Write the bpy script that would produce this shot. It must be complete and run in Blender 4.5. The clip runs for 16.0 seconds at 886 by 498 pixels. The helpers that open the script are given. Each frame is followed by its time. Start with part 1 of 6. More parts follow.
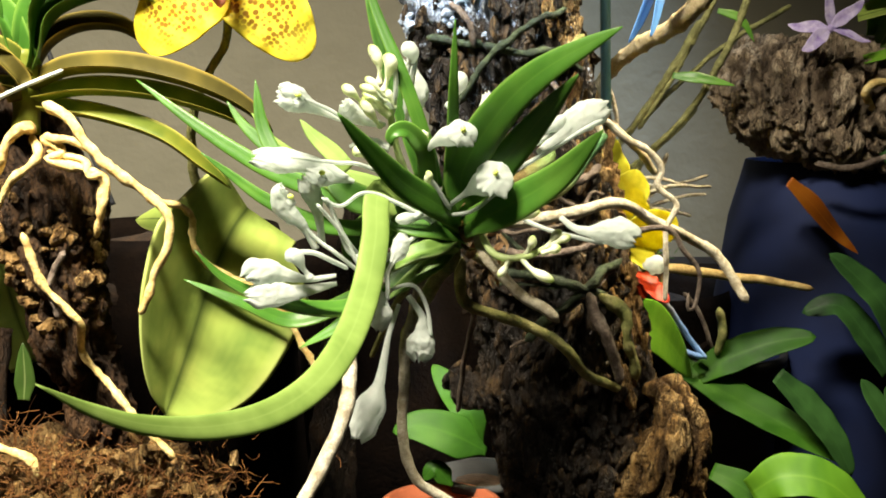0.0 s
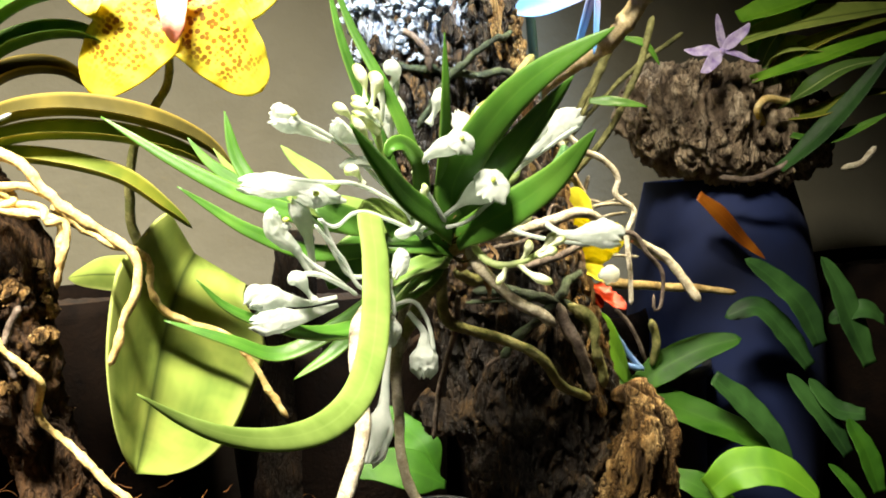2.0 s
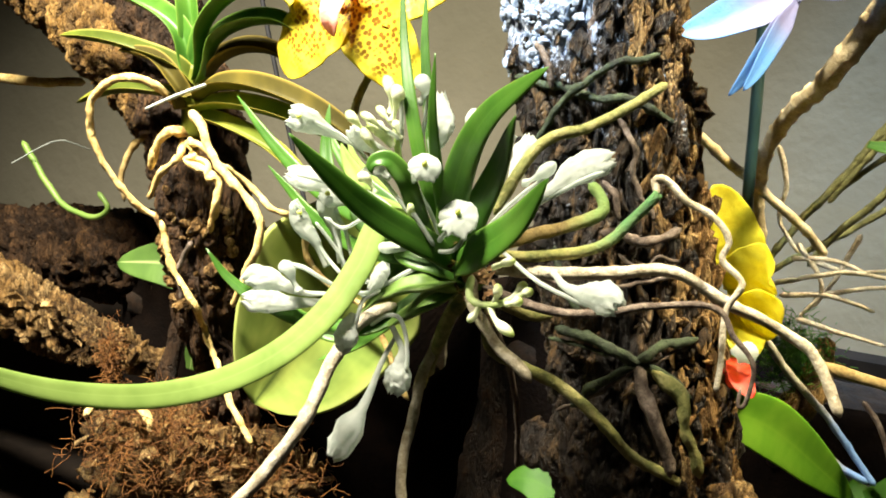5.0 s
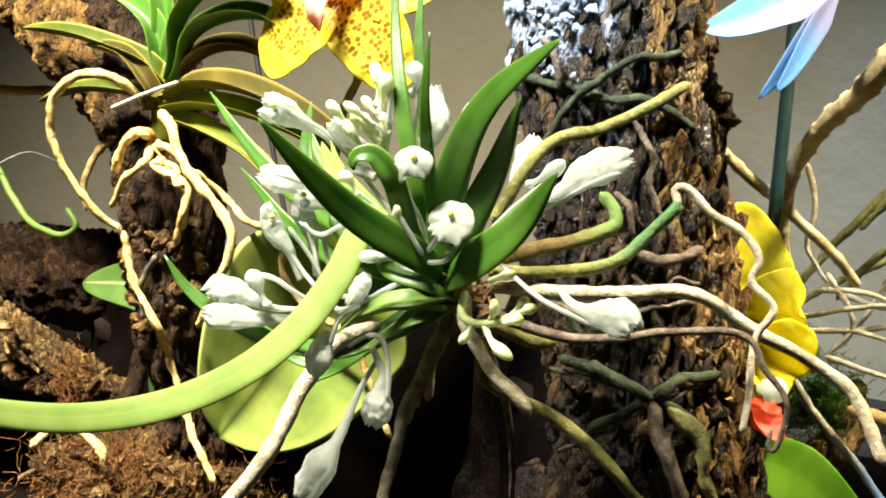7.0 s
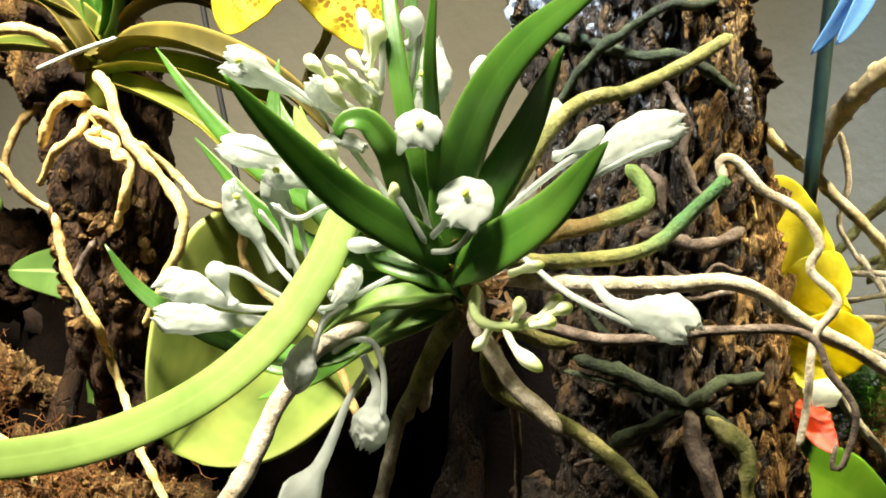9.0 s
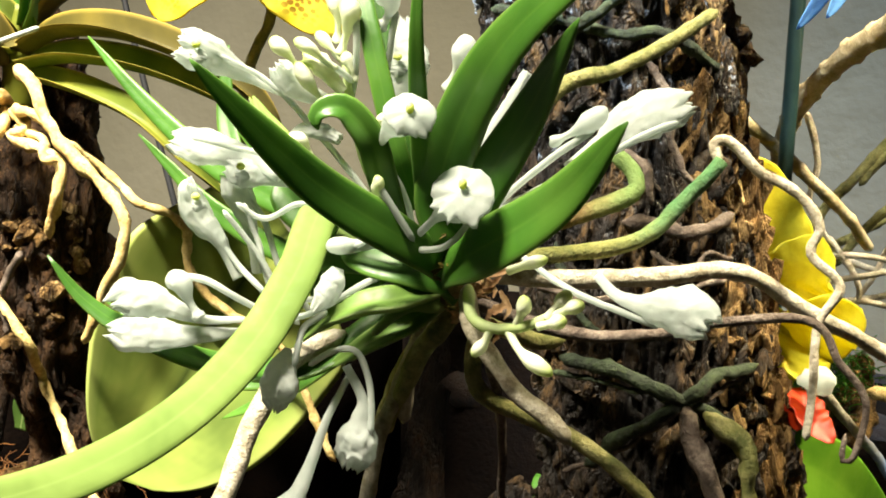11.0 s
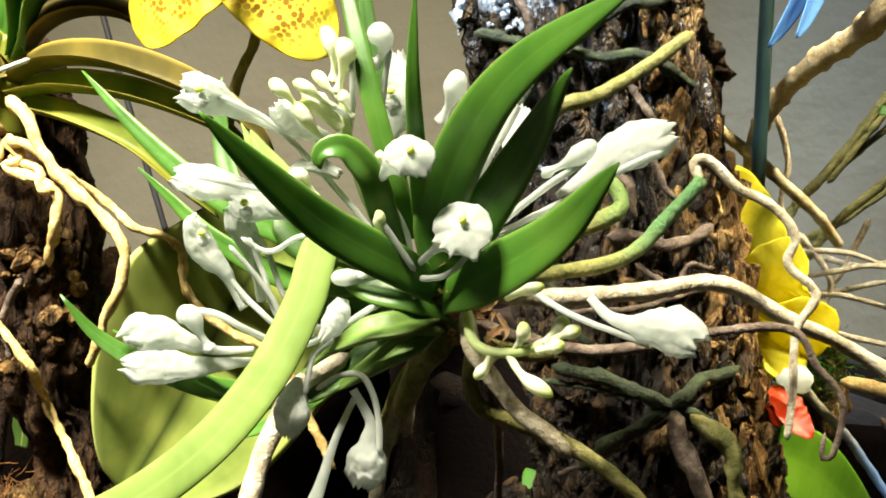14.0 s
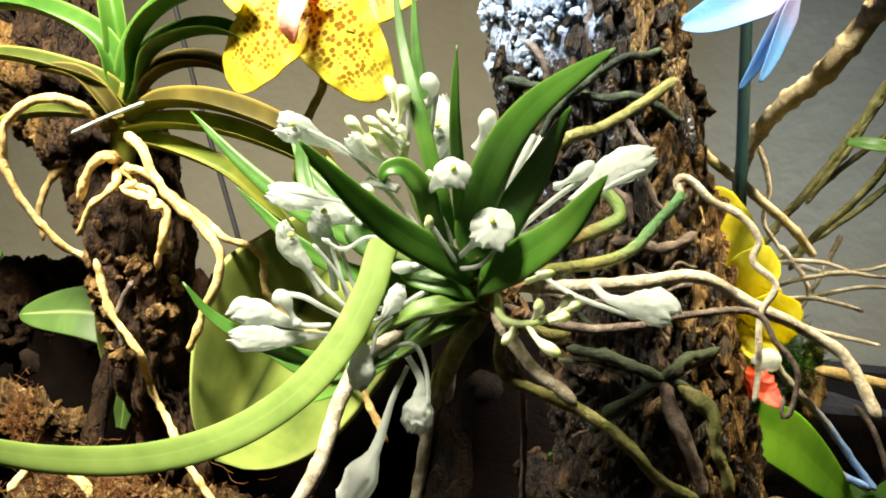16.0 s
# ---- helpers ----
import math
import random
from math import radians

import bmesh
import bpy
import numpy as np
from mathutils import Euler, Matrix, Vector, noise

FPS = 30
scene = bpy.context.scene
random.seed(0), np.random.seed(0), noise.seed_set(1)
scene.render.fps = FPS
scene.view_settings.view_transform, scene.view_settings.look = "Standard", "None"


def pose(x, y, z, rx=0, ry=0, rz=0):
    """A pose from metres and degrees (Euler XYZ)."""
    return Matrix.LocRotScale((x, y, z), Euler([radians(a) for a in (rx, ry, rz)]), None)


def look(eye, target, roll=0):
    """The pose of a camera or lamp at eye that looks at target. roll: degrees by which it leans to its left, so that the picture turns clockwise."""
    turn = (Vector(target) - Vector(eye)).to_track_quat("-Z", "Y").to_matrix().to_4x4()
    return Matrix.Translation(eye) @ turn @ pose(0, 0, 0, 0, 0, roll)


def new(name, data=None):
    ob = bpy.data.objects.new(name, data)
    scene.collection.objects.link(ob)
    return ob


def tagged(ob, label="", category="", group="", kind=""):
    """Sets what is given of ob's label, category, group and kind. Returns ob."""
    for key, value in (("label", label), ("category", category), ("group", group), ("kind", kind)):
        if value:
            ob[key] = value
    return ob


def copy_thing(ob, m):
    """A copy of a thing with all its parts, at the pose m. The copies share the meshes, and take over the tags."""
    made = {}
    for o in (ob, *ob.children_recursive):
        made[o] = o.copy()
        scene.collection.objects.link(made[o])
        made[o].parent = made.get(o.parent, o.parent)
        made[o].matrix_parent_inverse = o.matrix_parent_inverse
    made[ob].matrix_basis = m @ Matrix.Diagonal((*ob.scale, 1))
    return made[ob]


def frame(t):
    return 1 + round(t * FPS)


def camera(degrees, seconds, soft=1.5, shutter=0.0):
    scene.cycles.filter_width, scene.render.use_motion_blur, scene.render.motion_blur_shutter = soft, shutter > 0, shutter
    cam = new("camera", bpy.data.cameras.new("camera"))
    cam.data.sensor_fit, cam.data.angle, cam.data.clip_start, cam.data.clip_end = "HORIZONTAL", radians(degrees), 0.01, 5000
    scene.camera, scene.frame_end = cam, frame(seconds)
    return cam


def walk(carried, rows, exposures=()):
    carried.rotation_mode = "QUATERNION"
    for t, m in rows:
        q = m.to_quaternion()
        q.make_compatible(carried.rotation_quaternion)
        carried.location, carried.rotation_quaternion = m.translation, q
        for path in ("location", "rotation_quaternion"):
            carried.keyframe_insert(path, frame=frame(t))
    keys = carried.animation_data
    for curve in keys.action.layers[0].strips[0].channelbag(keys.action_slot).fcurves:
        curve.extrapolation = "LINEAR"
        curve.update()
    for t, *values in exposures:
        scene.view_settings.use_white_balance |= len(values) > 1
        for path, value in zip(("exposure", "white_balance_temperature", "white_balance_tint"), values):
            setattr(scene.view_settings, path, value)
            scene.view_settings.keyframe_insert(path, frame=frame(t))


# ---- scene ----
cam = camera(47, 16.0, soft=1.8)
PATH = [
    (0, (0.0000, 0.0000, 0.3600), (0.0000, 0.2971, 0.3182), -0.00),
    (0.5, (-0.0189, -0.0002, 0.3426), (0.0013, 0.2976, 0.3128), -1.41),
    (1, (-0.0488, 0.0064, 0.3374), (-0.0061, 0.3023, 0.3131), -2.14),
    (1.5, (-0.0616, 0.0138, 0.3383), (-0.0051, 0.3076, 0.3160), -2.84),
    (2, (-0.0549, 0.0015, 0.3422), (-0.0022, 0.2960, 0.3210), -3.81),
    (2.5, (-0.0168, 0.0038, 0.3489), (0.0033, 0.3016, 0.3184), -2.40),
    (3, (0.0433, 0.0098, 0.3488), (0.0109, 0.3059, 0.3129), 0.73),
    (3.5, (0.0875, 0.0282, 0.3521), (0.0112, 0.3152, 0.3098), 2.09),
    (4, (0.1141, 0.0426, 0.3524), (0.0110, 0.3212, 0.3105), 2.86),
    (4.5, (0.1320, 0.0443, 0.3604), (0.0102, 0.3155, 0.3198), 4.21),
    (5, (0.1477, 0.0429, 0.3626), (0.0092, 0.3068, 0.3285), 5.54),
    (7.5, (0.1168, 0.0983, 0.3465), (-0.0205, 0.3643, 0.3268), 7.41),
    (8, (0.1013, 0.1141, 0.3519), (-0.0281, 0.3834, 0.3251), 7.17),
    (8.5, (0.0999, 0.1131, 0.3488), (-0.0263, 0.3840, 0.3224), 7.00),
    (11, (0.0733, 0.1246, 0.3431), (-0.0234, 0.4076, 0.3193), 5.04),
    (11.5, (0.0762, 0.1265, 0.3462), (-0.0170, 0.4105, 0.3209), 4.68),
    (12, (0.0746, 0.1265, 0.3459), (-0.0147, 0.4117, 0.3203), 4.22),
    (12.5, (0.0777, 0.1271, 0.3501), (-0.0113, 0.4122, 0.3218), 4.03),
    (13, (0.0782, 0.1259, 0.3573), (-0.0108, 0.4105, 0.3247), 3.66),
    (13.5, (0.0748, 0.1199, 0.3595), (-0.0134, 0.4047, 0.3262), 3.27),
    (14, (0.0691, 0.1137, 0.3544), (-0.0178, 0.3993, 0.3241), 3.23),
    (14.5, (0.0699, 0.1131, 0.3533), (-0.0188, 0.3982, 0.3239), 3.39),
    (15, (0.0734, 0.1077, 0.3545), (-0.0165, 0.3923, 0.3248), 3.18),
    (15.5, (0.0854, 0.0689, 0.3502), (-0.0098, 0.3525, 0.3279), 2.96),
    (16, (0.0888, 0.0523, 0.3488), (-0.0090, 0.3353, 0.3300), 3.08),
]
EXPO = [(0.0, -0.06), (0.5, 0.02), (1.0, 0.22), (2.0, 0.32), (5.0, 0.19), (8.0, 0.20), (12.5, 0.13), (15.0, 0.10), (16.0, -0.02)]
walk(cam, [(t, look(eye, target, roll)) for t, eye, target, roll in PATH], EXPO)

# ---------------------------------------------------------------- light
world = bpy.data.worlds.new("world")
scene.world = world
world.use_nodes = True
world.node_tree.nodes["Background"].inputs[0].default_value = (0.55, 0.65, 0.8, 1)
world.node_tree.nodes["Background"].inputs[1].default_value = 0.08


def lamp(name, eye, target, size, size_y, watts, colour, spread):
    data = bpy.data.lights.new(name, "AREA")
    data.shape, data.size, data.size_y = "RECTANGLE", size, size_y
    data.energy, data.color, data.spread = watts, colour, radians(spread)
    ob = new(name, data)
    ob.matrix_world = look(eye, target)
    return ob


lamp("grow_lamp", (-0.20, 0.092, 0.82), (-0.19, 0.330, 0.30), 0.28, 0.06, 6.5, (1.0, 0.91, 0.72), 84)
lamp("side_grow_lamp", (0.23, 0.36, 0.74), (0.080, 0.410, 0.335), 0.04, 0.04, 0.25, (1.0, 0.86, 0.56), 28)
lamp("front_blue_lamp", (-0.05, 0.13, 0.74), (0.002, 0.375, 0.435), 0.03, 0.03, 0.07, (0.50, 0.72, 1.0), 16)
lamp("blue_grow_lamp", (0.12, 0.50, 0.76), (0.085, 0.61, 0.35), 0.05, 0.05, 0.22, (0.45, 0.68, 1.0), 32)
scene.view_settings.exposure = 0.0


# ---------------------------------------------------------------- materials
def srgb(h):
    h = h.lstrip("#")
    c = [int(h[i:i + 2], 16) / 255 for i in (0, 2, 4)]
    return tuple(x / 12.92 if x <= 0.04045 else ((x + 0.055) / 1.055) ** 2.4 for x in c) + (1,)


class Mat:
    """A node material with a few short-hands."""

    def __init__(self, name, rough=0.5, spec=0.5, sss=0.0, trans=0.0):
        self.m = bpy.data.materials.new(name)
        self.m.use_nodes = True
        self.t = self.m.node_tree
        self.b = self.t.nodes["Principled BSDF"]
        self.b.inputs["Roughness"].default_value = rough
        self.b.inputs["Specular IOR Level"].default_value = spec
        self.coord = self.t.nodes.new("ShaderNodeTexCoord")
        self.info = self.t.nodes.new("ShaderNodeObjectInfo")

    def link(self, a, b):
        self.t.links.new(a, b)

    def noise(self, scale, detail=4, rough=0.6, stretch=(1, 1, 1), dist=0.0, source="Object"):
        mp = self.t.nodes.new("ShaderNodeMapping")
        mp.inputs["Scale"].default_value = stretch
        self.link(self.coord.outputs[source], mp.inputs["Vector"])
        n = self.t.nodes.new("ShaderNodeTexNoise")
        n.inputs["Scale"].default_value, n.inputs["Detail"].default_value = scale, detail
        n.inputs["Roughness"].default_value, n.inputs["Distortion"].default_value = rough, dist
        self.link(mp.outputs[0], n.inputs["Vector"])
        return n.outputs["Fac"]

    def ramp(self, fac, stops, smooth=False):
        r = self.t.nodes.new("ShaderNodeValToRGB")
        els = r.color_ramp.elements
        while len(els) < len(stops):
            els.new(0.5)
        for e, (p, c) in zip(els, stops):
            e.position, e.color = p, srgb(c) if isinstance(c, str) else (c, c, c, 1)
        self.link(fac, r.inputs[0])
        return r.outputs[0]

    def mix(self, fac, a, b, mode="MIX"):
        n = self.t.nodes.new("ShaderNodeMix")
        n.data_type, n.blend_type = "RGBA", mode
        for sock, v in ((n.inputs[0], fac), (n.inputs[6], a), (n.inputs[7], b)):
            if isinstance(v, str):
                sock.default_value = srgb(v)
            elif isinstance(v, (int, float)):
                sock.default_value = v
            else:
                self.link(v, sock)
        return n.outputs[2]

    def attr(self, name):
        n = self.t.nodes.new("ShaderNodeAttribute")
        n.attribute_name = name
        return n

    def math(self, op, a, b=0.0):
        n = self.t.nodes.new("ShaderNodeMath")
        n.operation = op
        for sock, v in zip(n.inputs, (a, b)):
            if isinstance(v, (int, float)):
                sock.default_value = v
            else:
                self.link(v, sock)
        return n.outputs[0]

    def colour(self, out):
        self.link(out, self.b.inputs["Base Color"])
        self.col = out
        return self

    def rough(self, out):
        self.link(out, self.b.inputs["Roughness"])
        return self

    def bump(self, height, strength=0.5, distance=0.001):
        n = self.t.nodes.new("ShaderNodeBump")
        n.inputs["Strength"].default_value, n.inputs["Distance"].default_value = strength, distance
        self.link(height, n.inputs["Height"])
        self.link(n.outputs[0], self.b.inputs["Normal"])
        return self

    def translucent(self, amount, tint=None):
        """Lets light through thin tissue."""
        tr = self.t.nodes.new("ShaderNodeBsdfTranslucent")
        if tint:
            tr.inputs[0].default_value = srgb(tint)
        else:
            self.link(self.col, tr.inputs[0])
        mx = self.t.nodes.new("ShaderNodeMixShader")
        mx.inputs[0].default_value = amount
        self.link(self.b.outputs[0], mx.inputs[1])
        self.link(tr.outputs[0], mx.inputs[2])
        self.link(mx.outputs[0], self.t.nodes["Material Output"].inputs[0])
        return self


def leaf_material(name, base, dark, light, edge=None, rough=0.38, trans=0.22, patch=35, rib_colour=None, spec=0.4):
    m = Mat(name, rough, spec)
    fine = m.noise(900, 3)
    big = m.noise(patch, 3, dist=0.4)
    c = m.ramp(big, [(0.3, dark), (0.52, base), (0.75, light)])
    along, across = m.attr("along").outputs["Fac"], m.attr("across").outputs["Fac"]
    rib = m.ramp(across, [(0.0, 1.0), (0.06, 0.35), (0.12, 0.0)])
    c = m.mix(m.math("MULTIPLY", rib, 0.85 if rib_colour else 0.35), c, rib_colour or light)
    veins = m.t.nodes.new("ShaderNodeTexWave")
    veins.wave_type, veins.bands_direction = "BANDS", "X"
    veins.inputs["Scale"].default_value, veins.inputs["Distortion"].default_value = 4.0, 0.6
    comb = m.t.nodes.new("ShaderNodeCombineXYZ")
    m.link(across, comb.inputs[0])
    m.link(m.math("MULTIPLY", along, 0.4), comb.inputs[1])
    m.link(comb.outputs[0], veins.inputs["Vector"])
    c = m.mix(m.math("MULTIPLY", veins.outputs["Fac"], 0.03), c, light)
    if edge:
        e = m.ramp(across, [(0.80, 0.0), (0.97, 1.0)])
        c = m.mix(m.math("MULTIPLY", e, 0.6), c, edge)
    c = m.mix(m.math("MULTIPLY", m.info.outputs["Random"], 0.25), c, dark)
    m.colour(c)
    m.rough(m.ramp(fine, [(0.3, rough - 0.08), (0.7, rough + 0.12)]))
    h = m.math("ADD", m.math("MULTIPLY", fine, 0.25), m.math("MULTIPLY", big, 0.8))
    m.bump(h, 0.2, 0.0006)
    m.translucent(trans)
    return m.m


LEAF = leaf_material("orchid_leaf", "#4a7a28", "#34601e", "#689438", "#7ea048", trans=0.38)
LEAF_DEEP = leaf_material("deep_leaf", "#427024", "#2e561a", "#5e8830", "#7a9c40", trans=0.22)
LEAF_PALE = leaf_material("pale_leaf", "#7d964a", "#6a843c", "#90a75c", rough=0.6, trans=0.3, spec=0.2, patch=55)
LEAF_STRAP = leaf_material("strap_leaf", "#5c6a20", "#374413", "#88872f", "#bcb050", trans=0.18, rough=0.5, spec=0.2)
LEAF_OLD = leaf_material("old_leaf", "#4c461a", "#2d290e", "#6e6226", "#a89240", trans=0.12, rough=0.6, spec=0.15)
LEAF_BROAD = leaf_material("broad_leaf", "#93a650", "#728a40", "#b4be60", "#bcc474", rough=0.5, trans=0.3, spec=0.12, patch=40, rib_colour="#2c3c1a")
LEAF_BRIGHT = leaf_material("bright_leaf", "#6a9e24", "#4c821a", "#88b636", rough=0.5, trans=0.3)
LEAF_SIDE = leaf_material("side_leaf", "#4e6c2e", "#385424", "#668440", rough=0.42, trans=0.25, rib_colour="#b4c583")
LEAF_LOW = leaf_material("low_leaf", "#356218", "#234812", "#4a7820", rough=0.5, trans=0.3, spec=0.2)
LEAF_BASE = leaf_material("leaf_base", "#729444", "#547a34", "#90a858", "#aabc7c", trans=0.3, rough=0.45)
LEAF_DARK = leaf_material("dark_leaf", "#2a4a22", "#162e16", "#3d6430", rough=0.5, spec=0.15)
LEAF_ORANGE = leaf_material("orange_leaf", "#b3641a", "#7a4012", "#d98a2a", trans=0.3)


def petal_material(name, a, b, trans=0.4, rough=0.45, bump=0.3):
    m = Mat(name, rough, 0.35)
    n = m.noise(220, 4, dist=0.3)
    c = m.ramp(n, [(0.3, b), (0.65, a)])
    m.colour(c)
    m.bump(m.noise(420, 4), bump, 0.0009)
    m.translucent(trans)
    return m.m


WHITE = petal_material("white_petal", "#dde2dd", "#c8d2cb", 0.62, bump=0.2)


def bud_material():
    m = Mat("bud_tissue", 0.45, 0.35)
    c = m.ramp(m.attr("along").outputs["Fac"], [(0.35, "#e9efd2"), (0.72, "#eef0df"), (0.97, "#b7ca72")])
    m.colour(m.mix(m.math("MULTIPLY", m.noise(260, 3), 0.25), c, "#cfdcA0"))
    m.bump(m.noise(700, 3), 0.25, 0.0004)
    m.translucent(0.35)
    return m.m


BUD = bud_material()
STALK = petal_material("stalk_green", "#d6e3ae", "#bcd088", 0.4)
SHEATH = petal_material("dry_sheath", "#d9b98c", "#8a5c34", 0.3, 0.6)
EYE = petal_material("eye_green", "#e6ee8c", "#d2e066", 0.3)


def blue_petal_material():
    m = Mat("blue_petal", 0.45, 0.35)
    tip = m.ramp(m.attr("along").outputs["Fac"], [(0.30, "#9a92ba"), (0.62, "#74aeee")])
    m.colour(m.mix(m.math("MULTIPLY", m.noise(220, 4, dist=0.3), 0.4), tip, "#5292e2"))
    m.bump(m.noise(420, 4), 0.3, 0.0009)
    m.translucent(0.35)
    return m.m


BLUE = blue_petal_material()
LILAC = petal_material("lilac_petal", "#dcd2ee", "#9c84c8", 0.35)


def spotted_material():
    m = Mat("spotted_yellow_petal", 0.4, 0.4)
    big = m.noise(60, 3)
    c = m.ramp(big, [(0.3, "#ffec3e"), (0.7, "#fff662")])
    along, across = m.attr("along").outputs["Fac"], m.attr("across").outputs["Fac"]
    comb = m.t.nodes.new("ShaderNodeCombineXYZ")
    m.link(m.math("MULTIPLY", along, 24.0), comb.inputs[0])
    m.link(m.math("MULTIPLY", m.attr("side").outputs["Fac"], 6.5), comb.inputs[1])
    v = m.t.nodes.new("ShaderNodeTexVoronoi")
    v.inputs["Scale"].default_value = 1.0
    v.inputs["Randomness"].default_value = 0.6
    m.link(comb.outputs[0], v.inputs["Vector"])
    spot = m.ramp(v.outputs["Distance"], [(0.42, 1.0), (0.56, 0.0)])
    keep = m.ramp(across, [(0.60, 1.0), (0.92, 0.0)])
    keep2 = m.ramp(along, [(0.0, 1.0), (0.72, 0.9), (0.97, 0.0)])
    f = m.math("MULTIPLY", spot, m.math("MULTIPLY", keep, keep2))
    c = m.mix(m.math("MULTIPLY", f, 0.9), c, "#7c3210")
    m.colour(c)
    m.bump(m.noise(500, 3), 0.3, 0.0006)
    m.translucent(0.4)
    return m.m


SPOTTED = spotted_material()
YELLOW = petal_material("yellow_petal", "#f2ea48", "#dcd030", 0.5)
LIP = petal_material("orange_lip", "#f6a04a", "#e8602a", 0.3)
LIP_PINK = petal_material("pink_lip", "#f9cdbb", "#ee8f7c", 0.3)
RED = petal_material("red_lip", "#b8350f", "#8e2008", 0.25)


def root_material(name, a, b, c3, rough=0.7, end=None):
    m = Mat(name, rough, 0.3)
    n1 = m.noise(170, 5)
    n2 = m.noise(1500, 4, 0.7)
    n3 = m.noise(520, 4, 0.65)
    c = m.ramp(n1, [(0.32, b), (0.5, a), (0.68, c3)])
    c = m.mix(m.math("MULTIPLY", m.ramp(n2, [(0.44, 0.0), (0.62, 1.0)]), 0.45), c, b)
    c = m.mix(m.math("MULTIPLY", m.ramp(n3, [(0.52, 0.0), (0.68, 1.0)]), 0.5), c, c3)
    if end:
        live = m.math("ADD", m.attr("along").outputs["Fac"], m.math("MULTIPLY", m.math("SUBTRACT", n1, 0.5), 0.5))
        c = m.mix(m.math("MULTIPLY", m.ramp(live, [(0.45, 0.0), (0.75, 1.0)]), 0.75), c, end)
    m.colour(c)
    m.rough(m.ramp(n3, [(0.35, rough - 0.22), (0.65, rough + 0.1)]))
    m.bump(m.math("ADD", m.math("MULTIPLY", n3, 0.9), m.math("MULTIPLY", n2, 0.5)), 0.9, 0.0013)
    return m.m


ROOT_SILVER = root_material("silver_root", "#b6ad96", "#82765f", "#dad4c3")
ROOT_GREEN = root_material("green_root", "#85844c", "#5b6232", "#aaa470")
ROOT_DARK = root_material("dead_root", "#5f5248", "#3a302a", "#8d8074")
ROOT_MOSSY = root_material("mossy_root", "#2f3928", "#181f16", "#4c5a3c")
ROOT_TEAL = root_material("teal_root", "#7c7c40", "#545c30", "#9a945a", end="#2f6e44")
ROOT_TAN = root_material("tan_root", "#9c8450", "#6e5a34", "#bfa873")
ROOT_TIPPED = root_material("tipped_root", "#94804e", "#675636", "#b39f70", end="#5f8a4a")
ROOT_CREAM = root_material("cream_root", "#dcc07a", "#a9854a", "#efdca0")
CANE = root_material("ringed_cane", "#c8b68e", "#9c8a64", "#e4d8b6")
CANE_OLIVE = root_material("olive_cane", "#6a6a40", "#4a4c2c", "#8a8a5a")
ROOT_BLUE = root_material("blue_root", "#aea894", "#7e7664", "#d2ccbe", end="#6aa4f0")


def bark_material(name, deep, mid, light, lichen=False, rough=0.75, patchy=False):
    m = Mat(name, rough, 0.4 if patchy else 0.2)
    n1 = m.noise(130, 6, 0.7, (1, 1, 0.35), 0.6)
    n2 = m.noise(900, 5, 0.75, (1, 1, 0.5))
    n3 = m.noise(16, 3)
    c = m.ramp(n1, [(0.34, deep), (0.47, mid), (0.66, light)])
    c = m.mix(m.math("MULTIPLY", m.ramp(n2, [(0.38, 1.0), (0.56, 0.0)]), 0.8), c, deep)
    line = m.math("ABSOLUTE", m.math("SUBTRACT", m.noise(210, 4, 0.6, (1, 1, 0.3), 0.5), 0.5))
    c = m.mix(m.ramp(line, [(0.0, 0.9), (0.035, 0.0)]), c, deep)
    c = m.mix(m.math("MULTIPLY", m.ramp(n3, [(0.40, 0.0), (0.62, 1.0)]), 0.55), c, mid)
    if patchy:
        c = m.mix(m.math("MULTIPLY", m.ramp(m.noise(48, 4, 0.6, (1, 1, 0.5), 0.8), [(0.40, 1.0), (0.54, 0.0)]), 0.7), c, deep)
    # Shade in the furrows put into the colour: low relief goes to the deep tone.
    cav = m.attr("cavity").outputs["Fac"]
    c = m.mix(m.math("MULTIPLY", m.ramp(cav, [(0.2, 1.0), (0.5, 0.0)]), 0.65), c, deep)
    if lichen:
        l = m.attr("lichen").outputs["Fac"]
        n4 = m.noise(240, 5, 0.7)
        f = m.ramp(m.math("ADD", l, m.math("MULTIPLY", m.math("SUBTRACT", n4, 0.5), 1.6)), [(0.48, 0.0), (0.62, 1.0)])
        c = m.mix(f, c, m.ramp(n2, [(0.35, "#66728a"), (0.6, "#b9c4d4")]))
    m.colour(c)
    m.bump(m.math("ADD", n1, m.math("ADD", m.math("MULTIPLY", n2, 0.6), m.ramp(line, [(0.0, 0.0), (0.06, 0.6)]))), 1.0, 0.003)
    m.rough(m.ramp(n2, [(0.3, 0.3 if patchy else 0.5), (0.7, 0.7 if patchy else 0.85)]))
    return m.m


BARK = bark_material("cork_bark", "#0b0705", "#2a1d10", "#957548", True, patchy=True)
BARK_WARM = bark_material("warm_bark", "#24170b", "#84622f", "#dcb876")
BARK_GOLD = bark_material("golden_bark", "#2e1e10", "#866638", "#dcbc84")
BARK_GREY = bark_material("grey_bark", "#54463a", "#b09c82", "#dccdb4")
# Near-black bark copy for the slab; the shade there is put into its colour.
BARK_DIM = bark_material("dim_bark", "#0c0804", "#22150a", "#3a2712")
# Shaded copy of the brown bark for the logs, darkened in its colours.
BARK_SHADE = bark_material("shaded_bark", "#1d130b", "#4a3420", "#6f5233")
FIBRE = root_material("coir_fibre", "#70461e", "#462a10", "#986a32")


